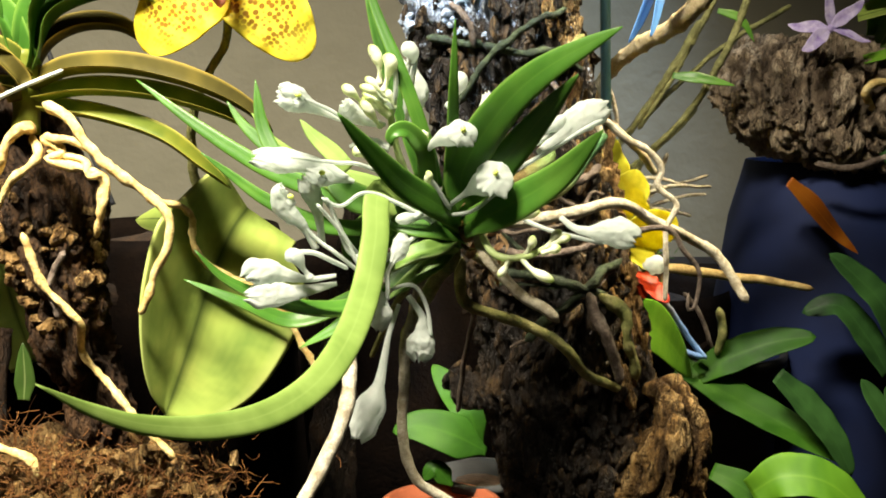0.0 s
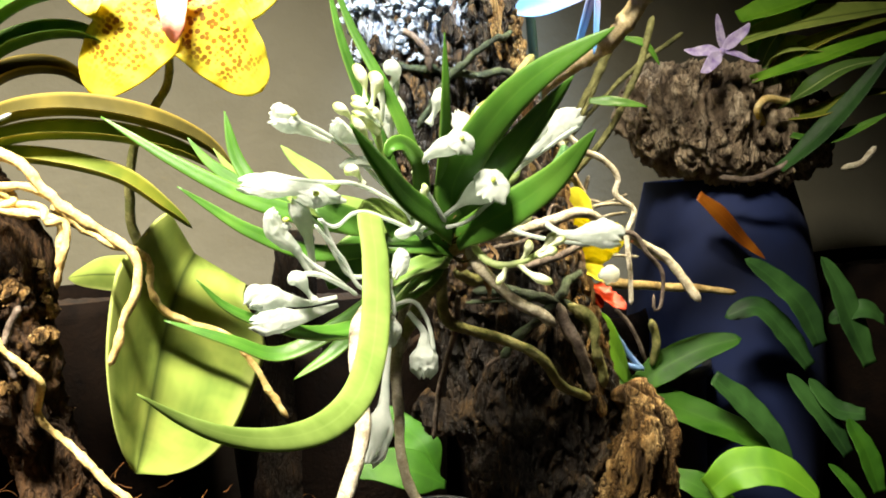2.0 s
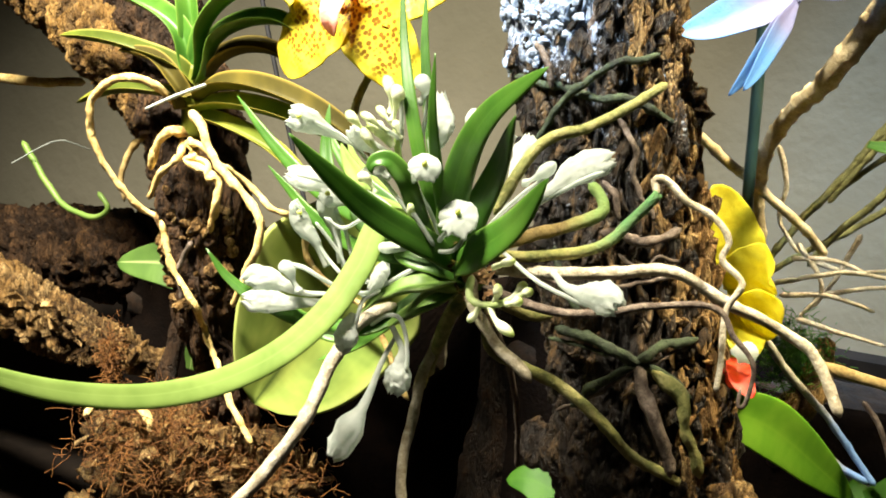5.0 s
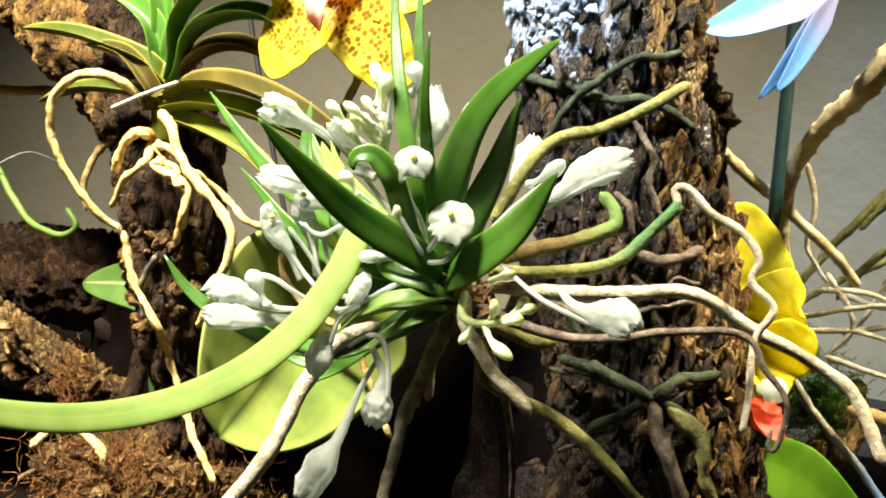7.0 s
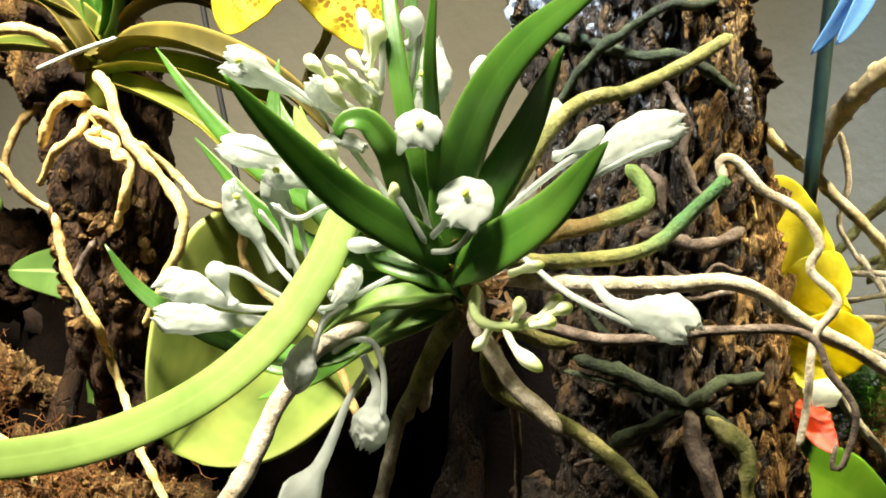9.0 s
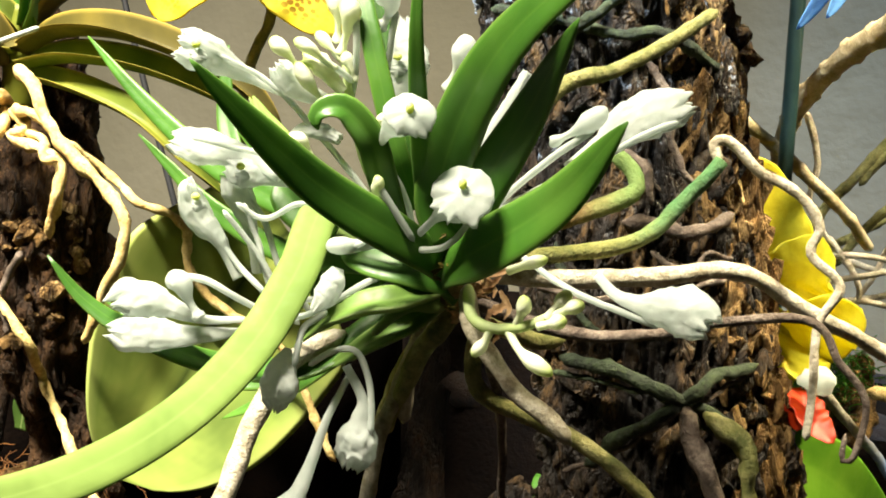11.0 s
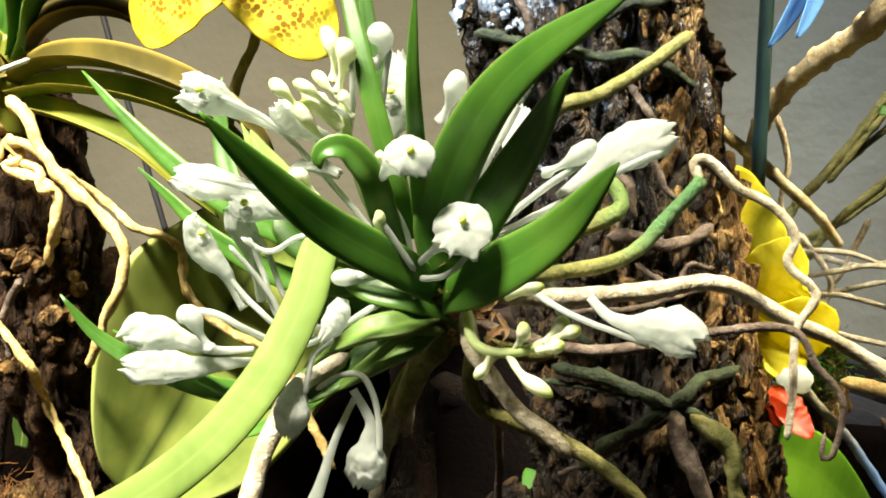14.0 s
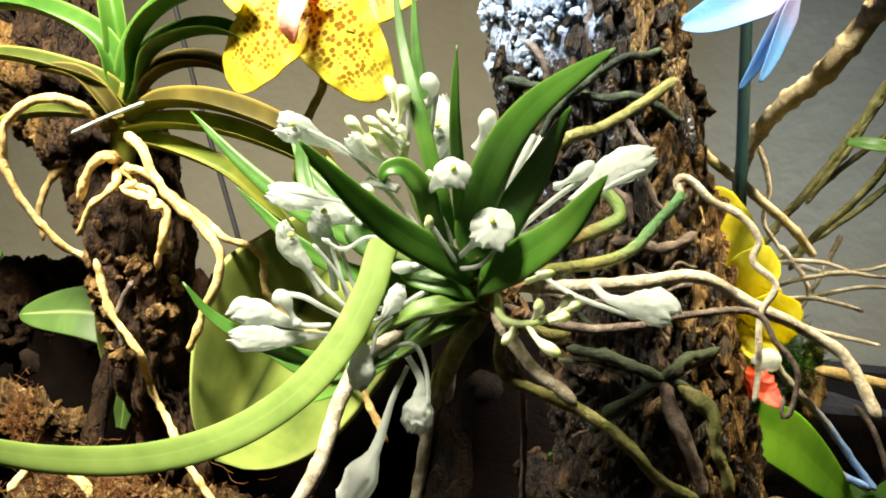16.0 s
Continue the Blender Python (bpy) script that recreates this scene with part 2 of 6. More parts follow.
def wall_material():
    m = Mat("wall_paint", 0.85, 0.2)
    n = m.noise(9, 4)
    n2 = m.noise(140, 4)
    m.colour(m.ramp(n, [(0.3, "#6c695b"), (0.7, "#777467")]))
    m.bump(m.math("ADD", m.noise(38, 3), m.math("MULTIPLY", n2, 0.4)), 0.35, 0.004)
    return m.m


def plain(name, hexes, rough=0.5, scale=60, bump=0.2, spec=0.4, metal=0.0):
    m = Mat(name, rough, spec)
    n = m.noise(scale, 4)
    m.colour(m.ramp(n, [(0.3, hexes[0]), (0.7, hexes[-1])]))
    m.b.inputs["Metallic"].default_value = metal
    m.bump(m.noise(scale * 6, 3), bump, 0.0008)
    return m.m


LICHEN = plain("pale_lichen", ("#566274", "#a9b4c2"), 0.95, 500, 0.5, spec=0.1)
WALL = wall_material()
SHELF = plain("shelf_board", ("#15110e", "#241d18"), 0.8, spec=0.15)
ROOM = plain("room_paint", ("#cfcabf", "#dad6cc"), 0.9)
BLUE_POT = plain("blue_plastic", ("#061234", "#0a1c48"), 0.8, 20, 0.05)
BLACK_POT = plain("black_plastic", ("#1c1d20", "#2b2c30"), 0.65, 30, spec=0.2)
TERRACOTTA = plain("terracotta", ("#8f4a2c", "#a85c3a"), 0.8, 80)
STAKE = plain("green_stake", ("#1a2c2a", "#263a38"), 0.35, 60)
TIE = plain("tie_wire", ("#8a9490", "#b4bcb8"), 0.4, 200)
GREY_POT = plain("grey_plastic", ("#303234", "#3c3e40"), 0.75, 40, spec=0.15)
SOIL = plain("potting_bark", ("#120c08", "#3a2818"), 0.9, 120, 0.8)


# ---------------------------------------------------------------- mesh code
def thing(name, base, label, category, group="", kind=""):
    ob = new(name)
    ob.empty_display_size = 0.01
    ob.location = base
    return tagged(ob, label, category, group, kind)


def part(name, geo, material, parent=None, label=""):
    """One smooth mesh from (verts, faces, attributes), in world places, under a thing or a part."""
    verts, faces, attrs = geo
    me = bpy.data.meshes.new(name)
    me.from_pydata([tuple(v) for v in verts], [], faces)
    me.polygons.foreach_set("use_smooth", [True] * len(me.polygons))
    for key, values in attrs.items():
        a = me.attributes.new(key, "FLOAT", "POINT")
        a.data.foreach_set("value", values)
    me.materials.append(material)
    ob = new(name, me)
    if parent is not None:
        top, place = parent, Vector((0, 0, 0))
        while top is not None:
            place += Vector(top.location) if top.type == "EMPTY" else Vector((0, 0, 0))
            top = top.parent
        ob.parent = parent
        ob.matrix_parent_inverse = Matrix.Translation(-place) if parent.type == "EMPTY" else Matrix()
    if label:
        tagged(ob, label)
    return ob


def spline(points, count):
    """Catmull-Rom through the points, evenly resampled."""
    p = [Vector(q) for q in points]
    if len(p) == 2:
        p = [p[0], (p[0] + p[1]) / 2, p[1]]
    p = [2 * p[0] - p[1]] + p + [2 * p[-1] - p[-2]]
    raw = []
    for i in range(1, len(p) - 2):
        a, b, c, d = p[i - 1:i + 3]
        for k in range(12):
            t = k / 12
            raw.append(0.5 * (2 * b + (c - a) * t + (2 * a - 5 * b + 4 * c - d) * t * t + (3 * b - a - 3 * c + d) * t ** 3))
    raw.append(p[-2])
    cum = [0.0]
    for a, b in zip(raw, raw[1:]):
        cum.append(cum[-1] + (b - a).length)
    out, j = [], 0
    for k in range(count):
        s = cum[-1] * k / (count - 1)
        while j < len(cum) - 2 and cum[j + 1] < s:
            j += 1
        f = (s - cum[j]) / max(cum[j + 1] - cum[j], 1e-9)
        out.append(raw[j].lerp(raw[j + 1], min(max(f, 0), 1)))
    return out


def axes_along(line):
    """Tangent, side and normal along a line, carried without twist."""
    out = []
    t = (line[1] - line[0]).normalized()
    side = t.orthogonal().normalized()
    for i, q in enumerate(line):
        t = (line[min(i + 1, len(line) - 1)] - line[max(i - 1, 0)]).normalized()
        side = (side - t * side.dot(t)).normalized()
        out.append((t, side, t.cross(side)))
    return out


def smooth(x):
    x = min(max(x, 0.0), 1.0)
    return x * x * (3 - 2 * x)


def loft(rings, closed_ends=True):
    n = len(rings[0])
    verts = [v for r in rings for v in r]
    faces = []
    for i in range(len(rings) - 1):
        for j in range(n):
            a, b = i * n + j, i * n + (j + 1) % n
            faces.append((a, b, b + n, a + n))
    if closed_ends:
        faces.append(tuple(reversed(range(n))))
        faces.append(tuple(range(len(verts) - n, len(verts))))
    return verts, faces


def tube(points, radius, seg=None, n=10, wobble=0.15, bend=0.35, seed=0, tip=True, flat=1.0, rings=0.0):
    """A root, cane or stalk: round, knobbly, narrowing to a blunt tip. radius: at the start and at the end."""
    r0, r1 = radius if isinstance(radius, tuple) else (radius, radius)
    length = sum((Vector(b) - Vector(a)).length for a, b in zip(points, points[1:]))
    seg = seg or int(min(max(length / (max(r0, r1) * 0.9), 14), 90))
    if rings:
        seg = int(min(max(length / 0.0012, seg), 220))
    line = spline(points, seg)
    off = Vector((seed * 7.31, seed * 3.17, seed * 1.7))
    if bend:
        line = [q + noise.noise_vector(q * (0.16 / max(r0, r1)) + off) * max(r0, r1) * bend * min(1, 4 * i / seg) for i, q in enumerate(line)]
    loops = []
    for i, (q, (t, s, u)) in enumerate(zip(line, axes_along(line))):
        x = i / (seg - 1)
        r = r0 + (r1 - r0) * x
        if tip:
            e = (1 - x) * length / (r * 2.0)
            r *= math.sqrt(max(0.02, 1 - (1 - min(e, 1)) ** 2))
            e = x * length / (r0 * 2.0)
            r *= math.sqrt(max(0.05, 1 - (1 - min(e, 1)) ** 2))
        if rings:
            r *= 1 + 0.22 * max(0.0, math.cos(2 * math.pi * x * length / rings)) ** 8
        r *= 1 + wobble * noise.noise(q * (0.5 / max(r0, r1)) + off)
        ring = []
        for j in range(n):
            a = 2 * math.pi * j / n
            k = 1 + wobble * 0.8 * noise.noise(q * (0.7 / max(r0, r1)) + off + Vector((math.cos(a), math.sin(a), 0)) * 0.8)
            ring.append(q + (s * math.cos(a) + u * math.sin(a) * flat) * r * k)
        loops.append(ring)
    v, f = loft(loops)
    return v, f, {"along": [i / (seg - 1) for i in range(seg) for _ in range(n)]}


def blade(points, width, facing, thick=0.0012, fold=0.25, base=0.55, sharp=2.2, power=0.75, seg=34, twist=0.0, wave=0.0, seed=0, keel=0.0, crease=1.3):
    """A leaf or petal: a folded strip of some thickness. facing: the way its upper side looks."""
    line = spline(points, seg)
    across = [-1, -0.94, -0.75, -0.5, -0.25, 0, 0.25, 0.5, 0.75, 0.94, 1]
    rings, along, acr, side_v = [], [], [], []
    face = Vector(facing).normalized()
    for i, q in enumerate(line):
        x = i / (seg - 1)
        t = (line[min(i + 1, seg - 1)] - line[max(i - 1, 0)]).normalized()
        s = t.cross(face)
        s = s.normalized() if s.length > 1e-4 else t.orthogonal().normalized()
        if twist:
            s = Matrix.Rotation(radians(twist) * x, 3, t) @ s
        up = s.cross(t)
        w = width * 0.5 * (base + (1 - base) * smooth(x / 0.35)) * max(1 - x ** sharp, 0.0) ** power
        w = max(w, 0.0002)
        th = thick * (0.35 + 0.65 * math.sqrt(max(1 - x ** 3, 0)))
        th = min(th, w * 0.8)
        ring = []
        for top in (1, -1):
            us = across if top == 1 else across[-2:0:-1]
            for u in us:
                lens = math.sqrt(max(1 - u * u, 0))
                rip = wave * w * math.sin(9 * x * math.pi + seed + (2 if u > 0 else 0)) * abs(u) ** 2
                ring.append(q + s * (u * w) + up * (fold * w * abs(u) ** crease + top * th * 0.5 * lens - (keel * th if top < 0 and abs(u) < 0.3 else 0) + rip))
                along.append(x)
                acr.append(abs(u))
                side_v.append(u)
        rings.append(ring)
    v, f = loft(rings)
    return v, f, {"along": along, "across": acr, "side": side_v}


def trumpet(points, mouth, neck=0.0008, bell=0.55, flat=1.0, face=(0, -1, 0), frill=0.16, seed=0, seg=40, n=32, open_=0.78, flare=1.7):
    """A bloom: a slender spur with a flared tip that swells into a crumpled, frilled pouch, hollow at its mouth."""
    line = spline(points, seg)
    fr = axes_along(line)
    f0 = Vector(face).normalized()
    off = Vector((seed * 2.3, seed * 5.1, seed * 0.7))
    rings = []

    def profile(x):
        g = smooth((x - (1 - bell)) / (bell * 0.72))
        r = neck * (1 + (flare - 1) * smooth((0.10 - x) / 0.10)) + (mouth - neck) * g ** 1.2
        e = max(0.0, (x - 0.80) / 0.20)
        return r * math.sqrt(max(1 - (1 - open_ ** 2) * e ** 2.2, 0.02))

    def ring(q, t, r, ruffle):
        u = f0 - t * f0.dot(t)
        u = u.normalized() if u.length > 0.15 else t.orthogonal().normalized()
        s = t.cross(u)
        out = []
        for j in range(n):
            a = 2 * math.pi * j / n
            k = 1 + frill * ruffle * (0.7 * math.sin(3 * a + seed * 1.7) + 0.5 * math.sin(7 * a + seed * 2.9) + 0.35 * math.sin(12 * a + seed))
            lift = ruffle * frill * r * (1.2 * math.sin(5 * a + seed) + 0.8 * math.cos(3 * a + 2 * seed))
            p = q + s * math.cos(a) * r * k + u * math.sin(a) * r * k * flat + t * lift
            out.append(p + noise.noise_vector(p * 420 + off) * r * 0.07 * (0.3 + ruffle))
        return out

    for i, q in enumerate(line):
        x = i / (seg - 1)
        rings.append(ring(q, fr[i][0], profile(x), smooth((x - 0.70) / 0.30)))
    for k in range(1, 8):
        x = 1 - bell * 0.16 * k / 7
        i = int(x * (seg - 1))
        r = profile(1.0) * (0.95 - 0.11 * k)
        rings.append(ring(line[i], fr[i][0], r, max(0.0, 0.9 - 0.2 * k)))
    v, f = loft(rings)
    return v, f, {}


def ball(centre, r, n=12, m=8, squash=(1, 1, 1), rough=0.0, seed=0):
    c = Vector(centre)
    rings = []
    for i in range(m + 1):
        a = math.pi * (i + 0.02) / (m + 0.04) - math.pi / 2
        ring = []
        for j in range(n):
            b = 2 * math.pi * j / n
            d = Vector((math.cos(a) * math.cos(b) * squash[0], math.cos(a) * math.sin(b) * squash[1], math.sin(a) * squash[2]))
            k = 1 + rough * (noise.noise(d * 2.1 + Vector((seed, 0, 0))) + 0.35 * noise.noise(d * 9 + Vector((seed, 3, 0))) + 0.2 * noise.noise(d * 24 + Vector((0, seed, 5))))
            ring.append(c + d * r * k)
        rings.append(ring)
    v, f = loft(rings)
    return v, f, {}


def saucer(centre, facing, r, seed=0, dome=0.22, n=56, m=14):
    """A bloom seen into its mouth: a domed disc, puckered and torn along its rim, with some thickness."""
    c, f = Vector(centre), Vector(facing).normalized()
    s = Vector((1, 0, 0))
    s = (s - f * s.dot(f)).normalized()
    u = s.cross(f)
    u = u if u.z > 0 else -u
    off = Vector((seed * 4.7, seed * 1.3, seed * 2.9))
    rings = []
    for layer in (1, -1):
        for i in (range(1, m + 1) if layer == 1 else range(m, 0, -1)):
            k = i / m
            ring = []
            for j in range(n):
                a = 2 * math.pi * j / n
                d = Vector((math.cos(a), math.sin(a), 0))
                low = max(0.0, -d.y)
                rag = 0.13 * noise.noise(d * 1.3 + off) + (0.05 + 0.30 * low) * noise.noise(d * 5.5 + off)
                lift = dome * r * (1 - k ** 2.4) + k ** 2 * r * 0.22 * noise.noise(d * 1.6 + off * 2) + 0.03 * r * noise.noise(d * k * 3 + off)
                ring.append(c + (s * d.x * 1.08 + u * d.y) * r * k * (1 + k ** 3 * rag) + f * (lift + layer * 0.0002))
            rings.append(ring)
    v, fc = loft(rings)
    return v, fc, {}


def shell(points, radii, face=(0.15, -0.95, 0.28), flat=0.6, frill=0.28, seed=0, seg=54, n=40):
    """A bloom from its spur to its mouth: a thin hood of any outline, pleated lengthwise, torn and tucked in at the mouth. radii: at even steps of the points."""
    line = spline(points, seg)
    cum = [0.0]
    for a, b in zip(points, points[1:]):
        cum.append(cum[-1] + (Vector(b) - Vector(a)).length)
    f0 = Vector(face).normalized()
    off = Vector((seed * 2.3, seed * 5.1, seed * 0.7))
    top = max(radii)

    def width(x):
        d = x * cum[-1]
        k = max(j for j in range(len(cum) - 1) if cum[j] <= d + 1e-9)
        g = (d - cum[k]) / max(cum[k + 1] - cum[k], 1e-9)
        a, b = radii[k], radii[k + 1]
        return a + (b - a) * (0.5 * g + 0.5 * smooth(g))

    def ring(q, t, r, x, tuck):
        u = f0 - t * f0.dot(t)
        u = u.normalized() if u.length > 0.15 else t.orthogonal().normalized()
        s = t.cross(u)
        big = r / top
        mouth = smooth((x - 0.72) / 0.28)
        out = []
        for j in range(n):
            a = 2 * math.pi * j / n
            d = Vector((math.cos(a), math.sin(a), 0))
            pleat = noise.noise(Vector((d.x * 2.6, d.y * 2.6, x * 1.6)) + off) + 0.6 * noise.noise(Vector((d.x * 6.5, d.y * 6.5, x * 2.6)) + off)
            crease = 1 - abs(noise.noise(Vector((d.x * 2.1, d.y * 2.1, x * 5.0)) + off * 1.7)) * 2
            k = 1 + 0.13 * big * pleat - 0.13 * big * max(crease - 0.55, 0) / 0.45
            tear = noise.noise(d * 2.6 + off) + 0.8 * noise.noise(d * 6.5 + off)
            k *= 1 + frill * mouth * 0.8 * tear
            p = q + s * d.x * r * k + u * d.y * r * k * flat + t * (mouth * frill * top * 1.3 * tear * tuck)
            out.append(p + noise.noise_vector(p * 800 + off) * r * 0.06)
        return out

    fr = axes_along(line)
    rings = [ring(q, fr[i][0], max(width(i / (seg - 1)), 0.0004), i / (seg - 1), 1.0) for i, q in enumerate(line)]
    for k in range(1, 7):
        i = seg - 1 - 2 * k
        rings.append(ring(line[i], fr[i][0], min(width(1.0), width(i / (seg - 1))) * (0.90 - 0.12 * k), 1.0, 1 - k / 6))
    v, f = loft(rings)
    return v, f, {"along": [min(i / (seg - 1), 1.0) for i in range(len(rings)) for _ in range(n)]}



def club_mesh(points, r, seed=0, spur=0.34, flare=0.62):
    """A bud from its rounded tip to the flared, flattened end of its spur."""
    seg, n = 30, 14
    line = spline(points, seg)
    off = Vector((seed * 2.1, seed, 0))
    rings = []
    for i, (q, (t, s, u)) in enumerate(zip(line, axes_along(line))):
        x = i / (seg - 1)
        k = spur + (1 - spur) * (1 - smooth((x - 0.30) / 0.42))
        k *= math.sqrt(max(0.03, 1 - max(0, 1 - x / 0.26) ** 2))
        k += (flare - spur) * smooth((x - 0.80) / 0.2)
        ring = []
        for j in range(n):
            a = 2 * math.pi * j / n
            d = s * math.cos(a) + u * math.sin(a)
            lump = 1 + 0.10 * noise.noise(q * 500 + d * 1.2 + off)
            end = t * (r * 0.5 * noise.noise(d * 2.5 + off) * smooth((x - 0.85) / 0.15))
            ring.append(q + d * k * r * lump + end)
        rings.append(ring)
    v, f = loft(rings)
    return v, f, {"along": [1 - i / (seg - 1) for i in range(seg) for _ in range(n)]}


def bud_mesh(points, r, neck=0.0006, seed=0):
    """A club-shaped bud on its stalk."""
    seg, n = 22, 12
    line = spline(points, seg)
    rings = []
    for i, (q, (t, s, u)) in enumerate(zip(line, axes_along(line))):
        x = i / (seg - 1)
        k = neck * (1.5 - 0.5 * x) + (r - neck) * smooth((x - 0.34) / 0.36)
        k *= math.sqrt(max(0.03, 1 - max(0, (x - 0.66) / 0.34) ** 2.4))
        rings.append([q + (s * math.cos(2 * math.pi * j / n) + u * math.sin(2 * math.pi * j / n)) * k for j in range(n)])
    v, f = loft(rings)
    return v, f, {"along": [i / (seg - 1) for i in range(seg) for _ in range(n)]}


def bark_tube(points, radii, n=110, seg=150, rough=0.006, seed=0, furrow=1.0, squash=1.0, lichen=None):
    """A length of cork bark: furrowed lengthwise, broken into plates, with hollows."""
    line = spline(points, seg)
    off = Vector((seed * 3.7, seed * 1.9, seed * 5.3))
    rings, cav, lich = [], [], []
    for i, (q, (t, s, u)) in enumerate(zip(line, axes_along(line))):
        x = i / (seg - 1) * (len(radii) - 1)
        k = min(int(x), len(radii) - 2)
        r = radii[k] + (radii[k + 1] - radii[k]) * smooth(x - k)
        end = min(1.0, min(i, seg - 1 - i) / 3 + 0.55)
        ring = []
        for j in range(n):
            a = 2 * math.pi * j / n
            d = s * math.cos(a) + u * math.sin(a) * squash
            p = q + d * r
            lump = noise.noise(p * 16 + off)
            warp = noise.noise_vector(p * 60 + off) * 0.006
            w = p + warp
            g = noise.noise(Vector((w.x * 120, w.y * 120, w.z * 22)) + off)
            g1 = noise.noise(Vector((w.x * 120, w.y * 120, w.z * 60)) + off * 2)
            g2 = noise.noise(Vector((w.x * 300, w.y * 300, w.z * 60)) + off)
            g3 = noise.noise(Vector((p.x * 700, p.y * 700, p.z * 300)) + off)
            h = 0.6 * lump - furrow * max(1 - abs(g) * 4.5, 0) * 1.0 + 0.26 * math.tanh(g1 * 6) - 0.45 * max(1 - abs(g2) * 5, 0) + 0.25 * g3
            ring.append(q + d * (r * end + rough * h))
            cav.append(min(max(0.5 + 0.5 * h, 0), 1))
            lich.append(lichen(p) if lichen else 0.0)
        rings.append(ring)
    v, f = loft(rings)
    return v, f, {"cavity": cav, "lichen": lich}


def slab(lo, hi):
    (a, b, c), (d, e, g) = lo, hi
    v = [Vector((x, y, z)) for x in (a, d) for y in (b, e) for z in (c, g)]
    f = [(0, 1, 3, 2), (4, 6, 7, 5), (0, 4, 5, 1), (2, 3, 7, 6), (0, 2, 6, 4), (1, 5, 7, 3)]
    return v, f, {}


def structure(name, geo, material, label, category):
    ob = part(name, geo, material)
    for p in ob.data.polygons:
        p.use_smooth = False
    return tagged(ob, label, category, kind="structure")


def lathe(centre, profile, n=48):
    """A round pot from (radius, height) pairs, outer wall then inner wall."""
    c = Vector(centre)
    rings = [[c + Vector((r * math.cos(2 * math.pi * j / n), r * math.sin(2 * math.pi * j / n), h)) for j in range(n)] for r, h in profile]
    v, f = loft(rings)
    return v, f, {}


# ---------------------------------------------------------------- the setting
FLOOR = 0.085
BACK = 0.66
structure("shelf_board", slab((-0.9, -0.6, FLOOR - 0.03), (0.9, BACK, FLOOR)), SHELF, "dark stained shelf board under the orchids", "shelf")
structure("wall_back", slab((-0.9, BACK, -0.3), (0.9, BACK + 0.08, 1.5)), WALL, "beige plastered wall behind the orchids", "wall")
# Added board: its near-black colour stands in for the shade low behind the pots.
structure("backboard", slab((-0.9, 0.612, FLOOR), (0.9, 0.64, 0.265)), SHELF, "added dark board standing in for the shade behind the pots", "board")
structure("wall_left", slab((-0.98, -1.2, -0.3), (-0.9, BACK + 0.08, 1.5)), ROOM, "plain painted side wall", "wall")
structure("wall_right", slab((0.9, -1.2, -0.3), (0.98, BACK + 0.08, 1.5)), ROOM, "plain painted side wall", "wall")
structure("wall_front", slab((-0.98, -1.28, -0.3), (0.98, -1.2, 1.5)), ROOM, "plain painted wall facing the orchids", "wall")
structure("ceiling", slab((-0.98, -1.28, 1.5), (0.98, BACK + 0.08, 1.56)), ROOM, "plain painted ceiling", "ceiling")
structure("floor", slab((-0.98, -1.28, -0.36), (0.98, BACK + 0.08, -0.3)), SHELF, "dark floor under the shelf", "floor")

# ---------------------------------------------------------------- the cork mount
LOG = [(0.072, 0.425, FLOOR - 0.01), (0.063, 0.420, 0.18), (0.047, 0.412, 0.27), (0.031, 0.408, 0.34), (0.017, 0.404, 0.40), (0.0015, 0.400, 0.50)]
LOG_RADII = [0.035, 0.035, 0.034, 0.0325, 0.031, 0.029]


def log_lichen(p):
    return max(smooth((p.z - 0.375) / 0.03) * smooth((0.036 - p.x) / 0.02), 0.33 * smooth((p.z - 0.32) / 0.03))


def pressed(geo, depth=0.62):
    """The cork is a curved slab rather than a round log: drawn together behind its front face."""
    verts, faces, attrs = geo
    out = []
    for v in verts:
        k = max(j for j in range(len(LOG) - 1) if LOG[j][2] <= v.z or j == 0)
        g = min(max((v.z - LOG[k][2]) / (LOG[k + 1][2] - LOG[k][2]), 0), 1)
        front = LOG[k][1] + (LOG[k + 1][1] - LOG[k][1]) * g - LOG_RADII[k] - (LOG_RADII[k + 1] - LOG_RADII[k]) * g
        out.append(Vector((v.x, front + (v.y - front) * depth, v.z)))
    return out, faces, attrs


cork = thing("cork_mount", LOG[0], "upright furrowed cork bark length with pale lichen on a shelf", "bark mount")
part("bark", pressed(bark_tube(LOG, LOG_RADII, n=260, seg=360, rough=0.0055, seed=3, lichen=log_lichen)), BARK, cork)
part("bark_stub", bark_tube([(0.075, 0.405, 0.15), (0.088, 0.388, 0.215), (0.091, 0.381, 0.237), (0.084, 0.386, 0.255)], [0.034, 0.027, 0.015, 0.007], n=110, seg=90, rough=0.004, seed=8), BARK_GOLD, cork, "broken stub of warm brown bark")
part("bark_chunk", bark_tube([(0.002, 0.404, 0.252), (0.012, 0.399, 0.246), (0.026, 0.395, 0.243)], [0.006, 0.0085, 0.007], n=60, seg=50, rough=0.003, seed=9), BARK, cork, "knobbly lump of bark")


